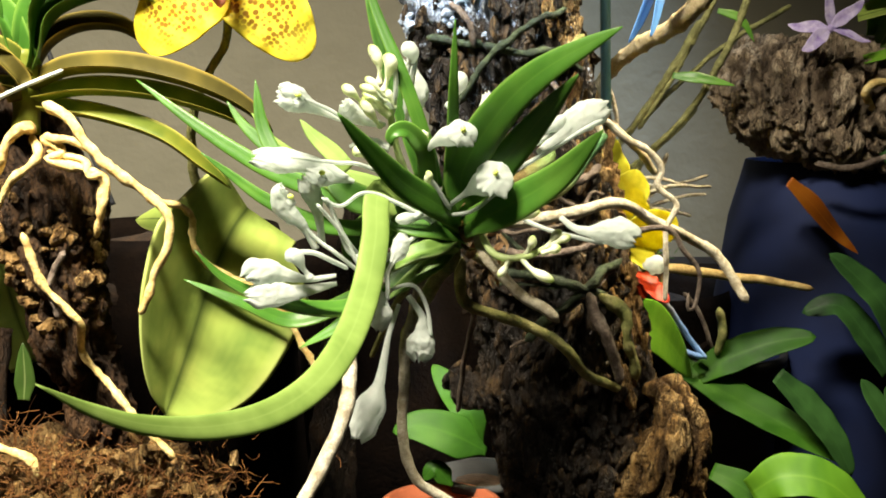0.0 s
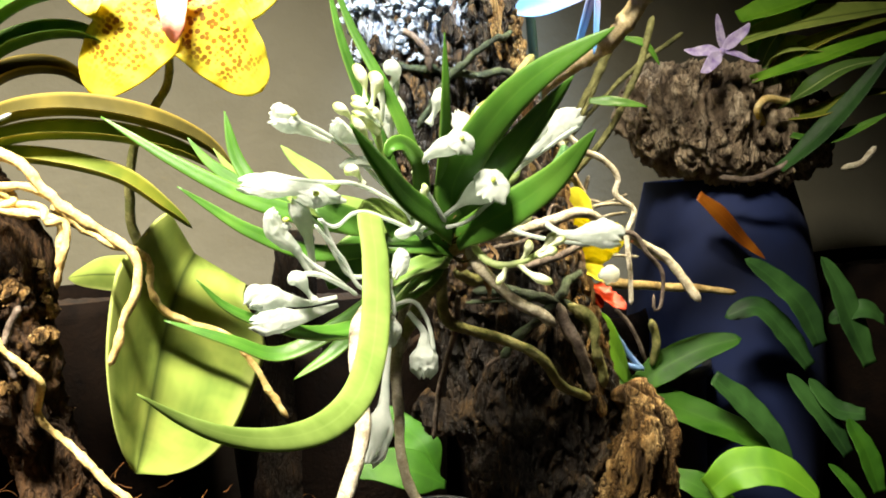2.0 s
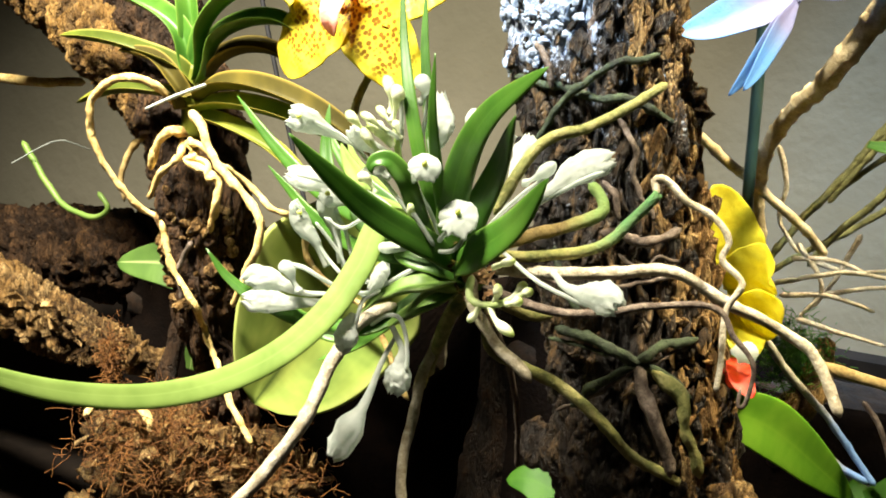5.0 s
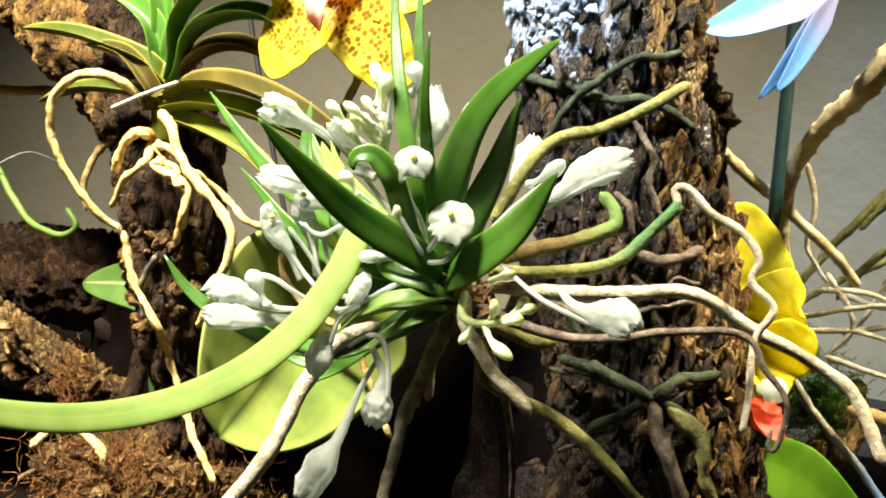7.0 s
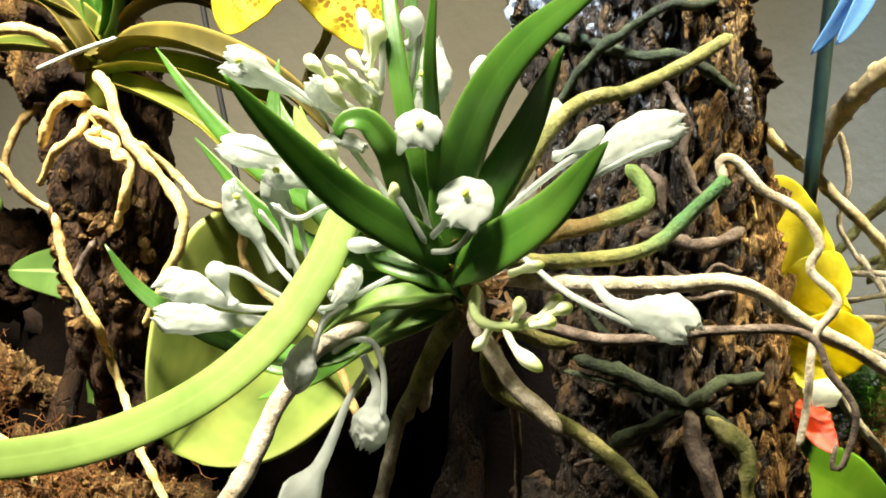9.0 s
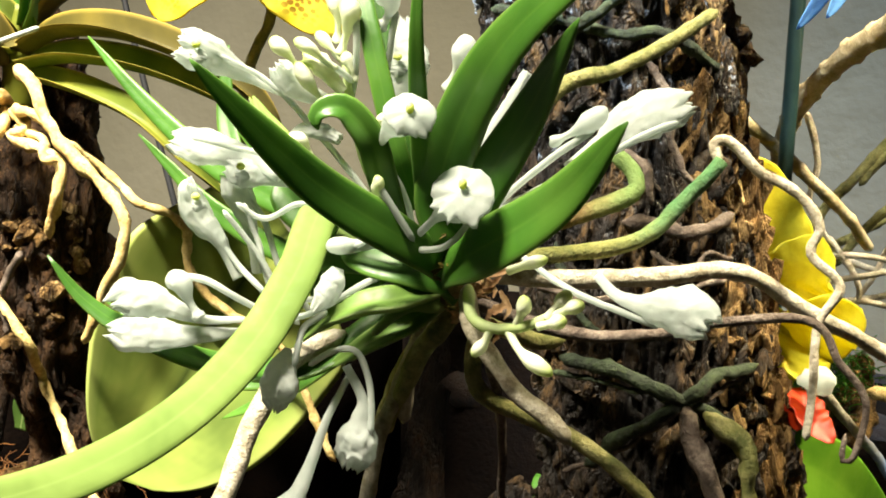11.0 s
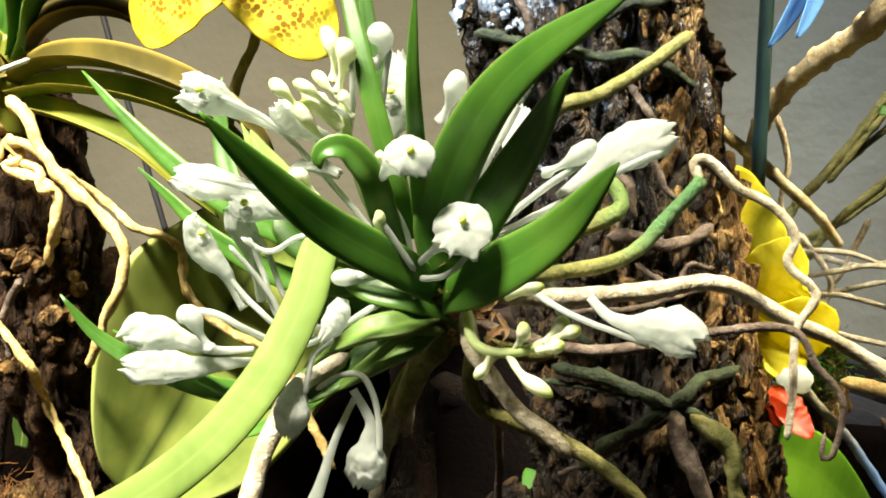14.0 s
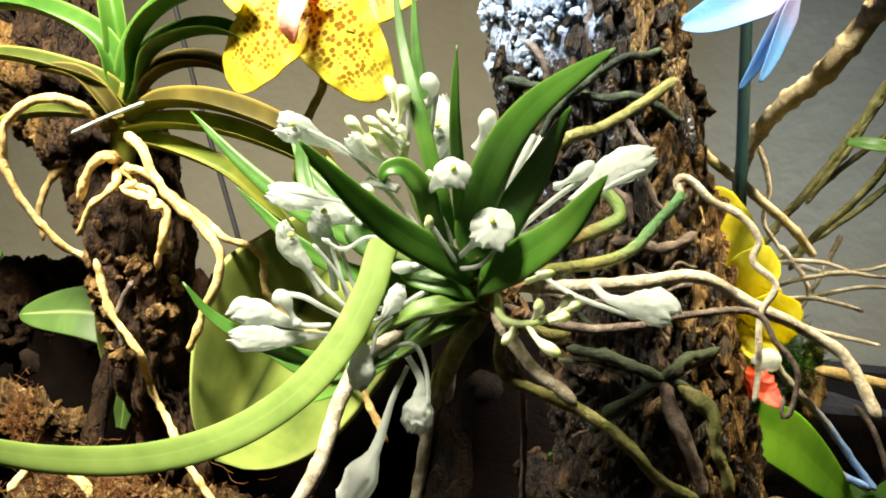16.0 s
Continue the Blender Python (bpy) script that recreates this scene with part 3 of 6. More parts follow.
def crust(turns, heights, count, size, seed, proud=0.0, long=2.2, clump=None, path=None, radius=0.0325, lean=0.35):
    """Angular flakes of bark or lichen seated on the cork. turns: degrees round it, 0 to the right, 90 to the front."""
    rnd = random.Random(seed)
    line = spline(path or LOG, 80)
    verts, faces, cav = [], [], []
    for _ in range(count):
        z = rnd.uniform(*heights)
        q = min(line, key=lambda p: abs(p.z - z))
        a = radians(rnd.uniform(*turns))
        out = Vector((math.cos(a), -math.sin(a), 0))
        side = Vector((math.sin(a), math.cos(a), 0))
        if clump is not None and noise.noise(Vector((a * 2.2, z * 75, clump))) < 0.02:
            continue
        k = size * rnd.choice((0.4, 0.6, 0.8, 1.0, 1.3, 1.8)) * rnd.uniform(0.8, 1.2)
        tilt = Euler((rnd.gauss(0, lean), rnd.gauss(0, lean), rnd.gauss(0, 0.5))).to_matrix()
        c = Vector((q.x, q.y, z)) + out * (radius + max(0.0, 0.30 - z) * (0.02 if path is None else -0.16) + proud)
        up = Vector((0, 0, 1))
        n, o = rnd.choice((5, 6, 7)), len(verts)
        rad = [rnd.uniform(0.55, 1.2) for _ in range(n)]
        for layer, shrink in ((-1.2, 1.0), (0.25, 1.0), (0.75, 0.62)):
            for j in range(n):
                b = 2 * math.pi * j / n
                p = Vector((math.cos(b) * rad[j] * shrink, math.sin(b) * rad[j] * shrink * long, layer * rnd.uniform(0.5, 1.1)))
                p = tilt @ p
                verts.append(c + (side * p.x + up * p.y + out * p.z) * k)
        for i in range(2):
            for j in range(n):
                faces.append((o + i * n + j, o + i * n + (j + 1) % n, o + (i + 1) * n + (j + 1) % n, o + (i + 1) * n + j))
        faces.append(tuple(range(o + 2 * n, o + 3 * n)))
        cav += [rnd.uniform(0.3, 0.9)] * (3 * n)
    geo = verts, faces, {"cavity": cav, "lichen": [0.0] * len(verts)}
    return pressed(geo) if path is None else geo


def crusted(name, geo, mat, label, parent=None):
    ob = part(name, geo, mat, parent or cork)
    for p in ob.data.polygons:
        p.use_smooth = False
    return tagged(ob, label, kind="stuff")


# Flakes on the right edge only; the warm rim light is put into their gold.
crusted("bark_flake", crust((-30, 55), (0.16, 0.47), 900, 0.0013, 5, long=3.4, lean=0.22), BARK_GOLD, "broken bark flakes along the edge, golden for the lit rim")
crusted("bark_ridge", crust((20, 165), (0.19, 0.47), 300, 0.0017, 6, long=2.4, lean=0.3), BARK, "dark broken ridges of bark")
crusted("bark_scale", crust((30, 150), (0.19, 0.40), 260, 0.0011, 16, long=2.6, lean=0.3, clump=8.0), BARK, "thin brown bark scales")
crusted("lichen_crust", crust((85, 185), (0.405, 0.47), 800, 0.0013, 7, 0.0008, 1.2, 3.0), LICHEN, "pale blue-grey lichen crust")
crusted("lichen_patch", crust((95, 180), (0.385, 0.41), 260, 0.0010, 9, 0.0015, 1.0, 5.0), LICHEN, "scattered pale lichen scales")
part("knob", ball((0.0530, 0.3980, 0.3792), 0.0060, n=30, m=22, squash=(0.9, 0.9, 1.1), rough=0.9, seed=12), BARK_WARM, cork, "broken brown knob")
for k, pts in enumerate((
    [(0.0521, 0.3920, 0.3715), (0.0549, 0.3900, 0.3604), (0.0573, 0.3890, 0.3508), (0.0608, 0.3880, 0.3400)],
)):
    part("straw", tube(pts, (0.0009, 0.0006), seed=300 + k, n=6), ROOT_CREAM, cork, "dry straw-coloured fibre")

# ---------------------------------------------------------------- the white orchid
orchid = thing("white_orchid", (0.0024, 0.3350, 0.3213), "small white-flowered orchid with pointed green leaves and silvery roots on cork", "orchid")
TOWARD = (0.15, -0.9, 0.35)


def leaf(points, width, facing=TOWARD, mat=None, **kw):
    return part("leaf", blade(points, width, facing, **kw), mat or LEAF, orchid)


T1 = (0.0482, 0.2792, 0.3810)
leaf([(0.0079, 0.3220, 0.3273), (0.0056, 0.3180, 0.3380), (0.0147, 0.3050, 0.3554), (0.0274, 0.2930, 0.3689)] + [T1], 0.0125, thick=0.0022, fold=0.12, base=0.8, sharp=2.6)
leaf([(0.0089, 0.3250, 0.3272), (0.0143, 0.3150, 0.3371), (0.0267, 0.3020, 0.3537)] + [(0.0375, 0.2862, 0.3686)], 0.0110, thick=0.0022, fold=0.12, base=0.8)
leaf([(0.0074, 0.3220, 0.3225), (0.0173, 0.3120, 0.3278), (0.0334, 0.3020, 0.3387)] + [(0.0458, 0.2928, 0.3532)], 0.0125, thick=0.0025, fold=0.15, base=0.75, mat=LEAF)
leaf([(0.0049, 0.3220, 0.3239), (-0.0017, 0.3120, 0.3293), (-0.0119, 0.3000, 0.3371), (-0.0212, 0.2880, 0.3480)] + [(-0.0286, 0.2783, 0.3580)], 0.0100, thick=0.0025, fold=0.15, base=0.8)
leaf([(-0.0052, 0.3220, 0.3310), (-0.0052, 0.3140, 0.3397), (-0.0065, 0.3090, 0.3471), (-0.0105, 0.3060, 0.3521), (-0.0138, 0.3040, 0.3524), (-0.0157, 0.3030, 0.3505), (-0.0151, 0.3030, 0.3482)], 0.0062, fold=0.5, base=1.0, sharp=8, thick=0.002, mat=LEAF_DEEP)
leaf([(-0.0018, 0.3250, 0.3343), (-0.0047, 0.3180, 0.3466), (-0.0121, 0.3180, 0.3680), (-0.0214, 0.3250, 0.3906), (-0.0275, 0.3300, 0.4124)], 0.0050, thick=0.0018, fold=0.2, base=0.8)
leaf([(0.0013, 0.3220, 0.3330), (0.0027, 0.3120, 0.3484), (0.0031, 0.3040, 0.3671)] + [(0.0035, 0.3013, 0.3847)], 0.0044, thick=0.0020, fold=0.2, base=0.8)
leaf([(-0.0073, 0.3350, 0.3369), (-0.0152, 0.3380, 0.3614), (-0.0228, 0.3420, 0.3867), (-0.0267, 0.3450, 0.4108)], 0.0050, thick=0.0015, base=0.8, mat=LEAF_DEEP)
leaf([(-0.0118, 0.3350, 0.3250), (-0.0339, 0.3350, 0.3301), (-0.0573, 0.3350, 0.3392), (-0.0798, 0.3380, 0.3527)] + [(-0.1017, 0.3428, 0.3685)], 0.0068, thick=0.0022, fold=0.2, base=0.8, facing=(0.1, -0.95, 0.25), mat=LEAF_DEEP)
leaf([(-0.0170, 0.3400, 0.3193), (-0.0385, 0.3380, 0.3202), (-0.0572, 0.3360, 0.3284), (-0.0707, 0.3360, 0.3380)] + [(-0.0794, 0.3357, 0.3447)], 0.0062, thick=0.002, base=0.8, facing=(0.1, -0.95, 0.2), mat=LEAF_DEEP)
leaf([(-0.0091, 0.3350, 0.3103), (-0.0238, 0.3250, 0.2967), (-0.0405, 0.3150, 0.2962), (-0.0557, 0.3060, 0.3022), (-0.0664, 0.3020, 0.3088)] + [(-0.0736, 0.2990, 0.3176)], 0.0085, thick=0.002, base=0.8, facing=(0, -0.6, 0.8))
leaf([(-0.0126, 0.3400, 0.3061), (-0.0325, 0.3450, 0.2929), (-0.0517, 0.3450, 0.2862), (-0.0675, 0.3400, 0.2933), (-0.0872, 0.3380, 0.3021)], 0.008, thick=0.002, base=0.8, facing=(0, -0.7, 0.7), mat=LEAF_DEEP)
leaf([(-0.0080, 0.3320, 0.3300), (-0.0199, 0.3206, 0.3330), (-0.0209, 0.3105, 0.3195), (-0.0229, 0.2985, 0.3060), (-0.0270, 0.2815, 0.2945), (-0.0334, 0.2620, 0.2873), (-0.0425, 0.2430, 0.2848), (-0.0533, 0.2245, 0.2872), (-0.0640, 0.2100, 0.2925), (-0.0722, 0.2005, 0.2990), (-0.0790, 0.1919, 0.3065)], 0.0092, thick=0.0022, fold=0.10, base=0.9, sharp=3.4, power=0.8, mat=LEAF_PALE, seg=70, facing=(0.3, -0.8, 0.55))
leaf([(-0.0045, 0.3350, 0.3207), (-0.0192, 0.3350, 0.3295), (-0.0347, 0.3360, 0.3351), (-0.0453, 0.3380, 0.3387)], 0.0120, thick=0.002, base=0.8, mat=LEAF_PALE, sharp=4)
leaf([(-0.0092, 0.3400, 0.3098), (-0.0210, 0.3350, 0.2990), (-0.0338, 0.3320, 0.2877), (-0.0475, 0.3300, 0.2804)], 0.0085, thick=0.002, base=0.8, mat=LEAF_DEEP, facing=(0, -0.6, 0.8))
leaf([(-0.0078, 0.3450, 0.3163), (-0.0189, 0.3450, 0.3188), (-0.0280, 0.3450, 0.3145), (-0.0333, 0.3450, 0.3070)], 0.0150, thick=0.002, base=0.8, mat=LEAF_DEEP, sharp=4)
leaf([(-0.0293, 0.3600, 0.3279), (-0.0551, 0.3620, 0.3409), (-0.0693, 0.3640, 0.3515), (-0.0770, 0.3660, 0.3618)], 0.0075, thick=0.002, base=0.8, mat=LEAF_DEEP)
leaf([(-0.0341, 0.3620, 0.3293), (-0.0476, 0.3640, 0.3376), (-0.0617, 0.3660, 0.3481), (-0.0685, 0.3680, 0.3574)], 0.006, thick=0.002, base=0.8, mat=LEAF_PALE)
leaf([(0.0020, 0.3280, 0.3159), (-0.0028, 0.3210, 0.3140), (-0.0093, 0.3190, 0.3123), (-0.0175, 0.3180, 0.3082), (-0.0243, 0.3180, 0.3023)], 0.0085, thick=0.003, base=0.7, fold=0.55, mat=LEAF_BASE, facing=(0.1, -0.55, 0.83))
leaf([(0.0036, 0.3330, 0.3146), (-0.0029, 0.3280, 0.3086), (-0.0101, 0.3260, 0.3035), (-0.0198, 0.3250, 0.2969)], 0.0075, thick=0.003, base=0.7, fold=0.6, mat=LEAF_BASE, facing=(0.3, -0.6, 0.75))
leaf([(0.0059, 0.3320, 0.3183), (-0.0007, 0.3280, 0.3211), (-0.0095, 0.3260, 0.3219), (-0.0187, 0.3260, 0.3224)], 0.0120, thick=0.003, base=0.8, fold=0.3, sharp=4, mat=LEAF, facing=(0, -0.8, 0.6))
leaf([(-0.0045, 0.3350, 0.3158), (-0.0080, 0.3300, 0.3208), (-0.0123, 0.3270, 0.3266), (-0.0161, 0.3260, 0.3323)], 0.0100, thick=0.002, base=0.8, mat=LEAF)
leaf([(-0.0208, 0.3280, 0.3281), (-0.0272, 0.3270, 0.3300), (-0.0329, 0.3270, 0.3332), (-0.0372, 0.3280, 0.3365)], 0.0100, thick=0.002, base=0.8, mat=LEAF, sharp=4)
leaf([(-0.0522, 0.3380, 0.3391), (-0.0573, 0.3410, 0.3461), (-0.0610, 0.3440, 0.3548), (-0.0631, 0.3470, 0.3685)], 0.0055, thick=0.0015, base=0.8, mat=LEAF)
leaf([(-0.0301, 0.3250, 0.3399), (-0.0364, 0.3270, 0.3458), (-0.0418, 0.3290, 0.3505), (-0.0460, 0.3310, 0.3555)], 0.0065, thick=0.0015, base=0.8, mat=LEAF_PALE)
part("stem", tube([(0.0048, 0.3450, 0.3141), (0.0042, 0.3320, 0.3216), (0.0035, 0.3250, 0.3299), (0.0023, 0.3220, 0.3378)], (0.006, 0.004), wobble=0.2), LEAF_DEEP, orchid, "short green stem sheathed by leaf bases")
rnd = random.Random(12)
for k in range(26):
    at = Vector((0.0158, 0.3260, 0.3185)) if k < 15 else Vector((0.0065, 0.3240, 0.3223))
    at += Vector((rnd.gauss(0, 0.0032), rnd.gauss(0, 0.0012), rnd.gauss(0, 0.0045)))
    way = Vector((rnd.uniform(-0.6, 1), rnd.uniform(-0.8, 0.2), rnd.uniform(-1, 0.8))).normalized() * rnd.uniform(0.003, 0.0065)
    bow = Vector((rnd.gauss(0, 1), rnd.gauss(0, 1), rnd.gauss(0, 1))) * 0.0012
    part("sheath", blade([at, at + way * 0.5 + bow, at + way], rnd.uniform(0.0010, 0.0026), (rnd.gauss(0, 0.6), -1, rnd.gauss(0, 0.6)), fold=0.7, wave=0.5, seed=k, thick=0.0003, seg=12), SHEATH if k < 15 else LEAF_OLD, orchid, "papery brown leaf sheath")
part("dry_sheath", tube([(0.0134, 0.3330, 0.3175), (0.0109, 0.3300, 0.3191), (0.0082, 0.3290, 0.3182), (0.0061, 0.3300, 0.3155)], (0.0028, 0.002), wobble=0.5), ROOT_TAN, orchid, "papery brown sheath at the stem base")


def bud(points, r, mat=None):
    return part("bud", bud_mesh(points, r), mat or BUD, orchid, "pale green-white flower bud")


def open_bloom(neck, centre, facing, r, eye_up, seed):
    """An open bloom: its tube behind, its disc in front, the anther at its middle."""
    c, f = Vector(centre), Vector(facing).normalized()
    ob = part("bloom", saucer(c, f, r, seed), WHITE, orchid, "open white bloom with a frilled rim and green eye")
    part("tube", trumpet(neck + [tuple(c - f * r * 0.15)], r * 0.72, bell=0.6, frill=0.05, seed=seed, open_=0.9), WHITE, ob)
    part("anther", ball(c + f * r * 0.30 + Vector((0, 0, eye_up)), 0.0008, squash=(1, 1, 1.3)), EYE, ob, "yellow-green anther cap")
    return ob


open_bloom([(-0.0012, 0.3200, 0.3266), (0.0054, 0.3140, 0.3320), (0.0105, 0.3100, 0.3358)], (0.0152, 0.3030, 0.3384), (0.22, -0.88, 0.38), 0.0056, 0.0014, 1)
open_bloom([(-0.0054, 0.3180, 0.3389), (-0.0044, 0.3100, 0.3465), (-0.0004, 0.3050, 0.3503)], (0.0054, 0.2980, 0.3521), (0.32, -0.86, 0.40), 0.0043, 0.0006, 2)


def shell_bloom(points, radii, eye=None, pedicel=None, mat=None, seed=0, **kw):
    """A bloom seen from its side, with its anther and its stalk."""
    ob = part("bloom", shell(points, radii, seed=seed, **kw), mat or WHITE, orchid, "translucent white bloom with a crumpled hood and thin spur" if mat is None else "pale green-white bloom about to unfold")
    if eye:
        e = Vector(eye)
        part("anther", ball(e, 0.0009, squash=(1.1, 0.7, 0.9), rough=0.2, seed=seed), EYE, ob, "yellow-green anther cap")
        r = max(radii) * 0.8
        part("lip", blade([e + Vector((0.0004, 0.0010, -0.0008)), e + Vector((0.0002, 0.0002, -r * 0.7)), e + Vector((0, 0.0004, -r * 1.2))], r * 1.2, (0.2, -0.9, 0.3), thick=0.0003, fold=-0.4, wave=0.25, power=0.4, base=0.5, seg=16, seed=seed), WHITE, ob)
    if pedicel:
        part("pedicel", tube(pedicel, (0.0007, 0.0007), n=8, bend=0.2, wobble=0.05), WHITE, ob)
    return ob



def club(points, r, pedicel=None, mat=None, seed=0, **kw):
    ob = part("bud", club_mesh(points, r * 0.86, seed, **kw), mat or BUD, orchid, "pale green-white flower bud with a flared spur")
    if pedicel:
        part("pedicel", tube(pedicel, (0.0008, 0.0007), n=8, bend=0.2, wobble=0.05), WHITE, ob)
    return ob


# bloom beside the upper leaf tips
shell_bloom([(-0.0311, 0.3190, 0.3553), (-0.0364, 0.3157, 0.3577), (-0.0402, 0.3125, 0.3598), (-0.0433, 0.3093, 0.3615), (-0.0461, 0.3060, 0.3628), (-0.0483, 0.3040, 0.3633)], [0.0006, 0.0010, 0.0022, 0.0040, 0.0043, 0.0029], eye=(-0.0424, 0.3012, 0.3632), seed=1, flat=0.7)
# pale buds on the short spike
shell_bloom([(-0.0178, 0.3180, 0.3541), (-0.0225, 0.3165, 0.3553), (-0.0266, 0.3150, 0.3569), (-0.0293, 0.3135, 0.3594), (-0.0302, 0.3120, 0.3607)], [0.0006, 0.0017, 0.0029, 0.0029, 0.0012], seed=2, flat=0.6)
shell_bloom([(-0.0166, 0.3160, 0.3567), (-0.0186, 0.3147, 0.3590), (-0.0211, 0.3133, 0.3619), (-0.0241, 0.3120, 0.3624)], [0.0011, 0.0016, 0.0023, 0.0012], seed=3, flat=0.7, mat=BUD)
club([(-0.0302, 0.3090, 0.3660), (-0.0278, 0.3090, 0.3642), (-0.0257, 0.3100, 0.3622), (-0.0244, 0.3120, 0.3600)], 0.0019, None, BUD, 41)
club([(-0.0245, 0.3100, 0.3616), (-0.0229, 0.3100, 0.3593), (-0.0208, 0.3120, 0.3559), (-0.0193, 0.3160, 0.3537)], 0.0019, None, BUD, 42)
club([(-0.0249, 0.3090, 0.3659), (-0.0221, 0.3090, 0.3648), (-0.0196, 0.3110, 0.3628), (-0.0178, 0.3140, 0.3611)], 0.0016, [(-0.0204, 0.3110, 0.3632), (-0.0169, 0.3150, 0.3606), (-0.0154, 0.3180, 0.3588)], BUD, 43)
club([(-0.0238, 0.3160, 0.3685), (-0.0218, 0.3160, 0.3670), (-0.0196, 0.3160, 0.3650), (-0.0179, 0.3170, 0.3634)], 0.0016, [(-0.0201, 0.3160, 0.3653), (-0.0189, 0.3170, 0.3639), (-0.0166, 0.3180, 0.3614)], BUD, 44)
club([(-0.0225, 0.3170, 0.3783), (-0.0208, 0.3170, 0.3758), (-0.0195, 0.3170, 0.3720), (-0.0198, 0.3180, 0.3667)], 0.0022, None, BUD, 45)
club([(-0.0179, 0.3150, 0.3754), (-0.0158, 0.3150, 0.3728), (-0.0168, 0.3160, 0.3690), (-0.0183, 0.3170, 0.3643)], 0.0025, [(-0.0146, 0.3150, 0.3719), (-0.0145, 0.3160, 0.3661), (-0.0152, 0.3180, 0.3602), (-0.0166, 0.3200, 0.3542)], BUD, 46)
club([(-0.0179, 0.3170, 0.3649), (-0.0164, 0.3170, 0.3629), (-0.0154, 0.3170, 0.3611), (-0.0150, 0.3180, 0.3595)], 0.0016, None, BUD, 47)
club([(-0.0121, 0.3200, 0.3792), (-0.0094, 0.3200, 0.3754), (-0.0104, 0.3210, 0.3726), (-0.0119, 0.3210, 0.3707)], 0.0030, [(-0.0084, 0.3210, 0.3745), (-0.0094, 0.3220, 0.3685), (-0.0117, 0.3250, 0.3545)], WHITE, 48)
club([(-0.0068, 0.3120, 0.3499), (-0.0055, 0.3120, 0.3517), (-0.0062, 0.3130, 0.3475), (-0.0066, 0.3140, 0.3440)], 0.0014, None, BUD, 49)
club([(-0.0048, 0.3090, 0.3405), (-0.0042, 0.3090, 0.3390), (-0.0045, 0.3100, 0.3372), (-0.0028, 0.3120, 0.3325)], 0.0015, [(-0.0042, 0.3090, 0.3385), (-0.0012, 0.3110, 0.3339), (0.0024, 0.3140, 0.3280)], BUD, 50)
# blooms behind the upright leaves
shell_bloom([(-0.0106, 0.3300, 0.3547), (-0.0099, 0.3313, 0.3592), (-0.0088, 0.3325, 0.3647), (-0.0106, 0.3338, 0.3701), (-0.0117, 0.3350, 0.3747)], [0.0008, 0.0032, 0.0046, 0.0031, 0.0012], eye=(-0.0106, 0.3290, 0.3658), seed=4, flat=0.4)
club([(0.0053, 0.3260, 0.3707), (0.0054, 0.3260, 0.3678), (0.0039, 0.3270, 0.3637), (0.0016, 0.3280, 0.3595)], 0.0029, None, WHITE, 51)
shell_bloom([(0.0146, 0.3350, 0.3394), (0.0148, 0.3380, 0.3497), (0.0154, 0.3410, 0.3549), (0.0161, 0.3440, 0.3602), (0.0152, 0.3470, 0.3639)], [0.0007, 0.0013, 0.0027, 0.0046, 0.0019], seed=5, flat=0.4)
shell_bloom([(0.0106, 0.3250, 0.3466), (0.0132, 0.3260, 0.3525), (0.0161, 0.3270, 0.3582), (0.0186, 0.3280, 0.3639)], [0.0011, 0.0012, 0.0013, 0.0011], seed=6)
shell_bloom([(-0.0289, 0.3180, 0.3473), (-0.0253, 0.3173, 0.3485), (-0.0209, 0.3167, 0.3483), (-0.0166, 0.3160, 0.3469)], [0.0007, 0.0017, 0.0019, 0.0012], seed=7, flat=0.6)
club([(-0.0278, 0.3150, 0.3452), (-0.0254, 0.3150, 0.3461), (-0.0234, 0.3160, 0.3440), (-0.0221, 0.3170, 0.3416)], 0.0021, None, BUD, 52)
# white blooms on the open side
shell_bloom([(-0.0295, 0.3160, 0.3377), (-0.0364, 0.3170, 0.3409), (-0.0433, 0.3180, 0.3423), (-0.0503, 0.3190, 0.3429), (-0.0559, 0.3198, 0.3436), (-0.0596, 0.3205, 0.3439)], [0.0009, 0.0021, 0.0032, 0.0042, 0.0032, 0.0016], seed=8, flat=0.55)
shell_bloom([(-0.0277, 0.3180, 0.3365), (-0.0331, 0.3170, 0.3381), (-0.0378, 0.3160, 0.3386), (-0.0419, 0.3170, 0.3400)], [0.0006, 0.0022, 0.0037, 0.0025], eye=(-0.0371, 0.3125, 0.3397), seed=9, flat=0.5)
shell_bloom([(-0.0392, 0.3267, 0.3161), (-0.0393, 0.3250, 0.3205), (-0.0399, 0.3234, 0.3259), (-0.0408, 0.3217, 0.3305), (-0.0421, 0.3200, 0.3343), (-0.0439, 0.3190, 0.3377)], [0.0013, 0.0012, 0.0016, 0.0028, 0.0034, 0.0017], pedicel=[(-0.0403, 0.3210, 0.3338), (-0.0356, 0.3220, 0.3277), (-0.0309, 0.3220, 0.3180), (-0.0246, 0.3260, 0.3087)], seed=10, flat=0.7)
shell_bloom([(-0.0401, 0.3200, 0.3150), (-0.0423, 0.3192, 0.3189), (-0.0444, 0.3184, 0.3231), (-0.0475, 0.3175, 0.3260), (-0.0502, 0.3167, 0.3295), (-0.0507, 0.3154, 0.3333), (-0.0499, 0.3140, 0.3353)], [0.0012, 0.0010, 0.0017, 0.0027, 0.0034, 0.0027, 0.0011], eye=(-0.0467, 0.3115, 0.3324), pedicel=[(-0.0462, 0.3180, 0.3252), (-0.0400, 0.3190, 0.3185), (-0.0334, 0.3190, 0.3134), (-0.0259, 0.3230, 0.3064)], seed=11, flat=0.75)
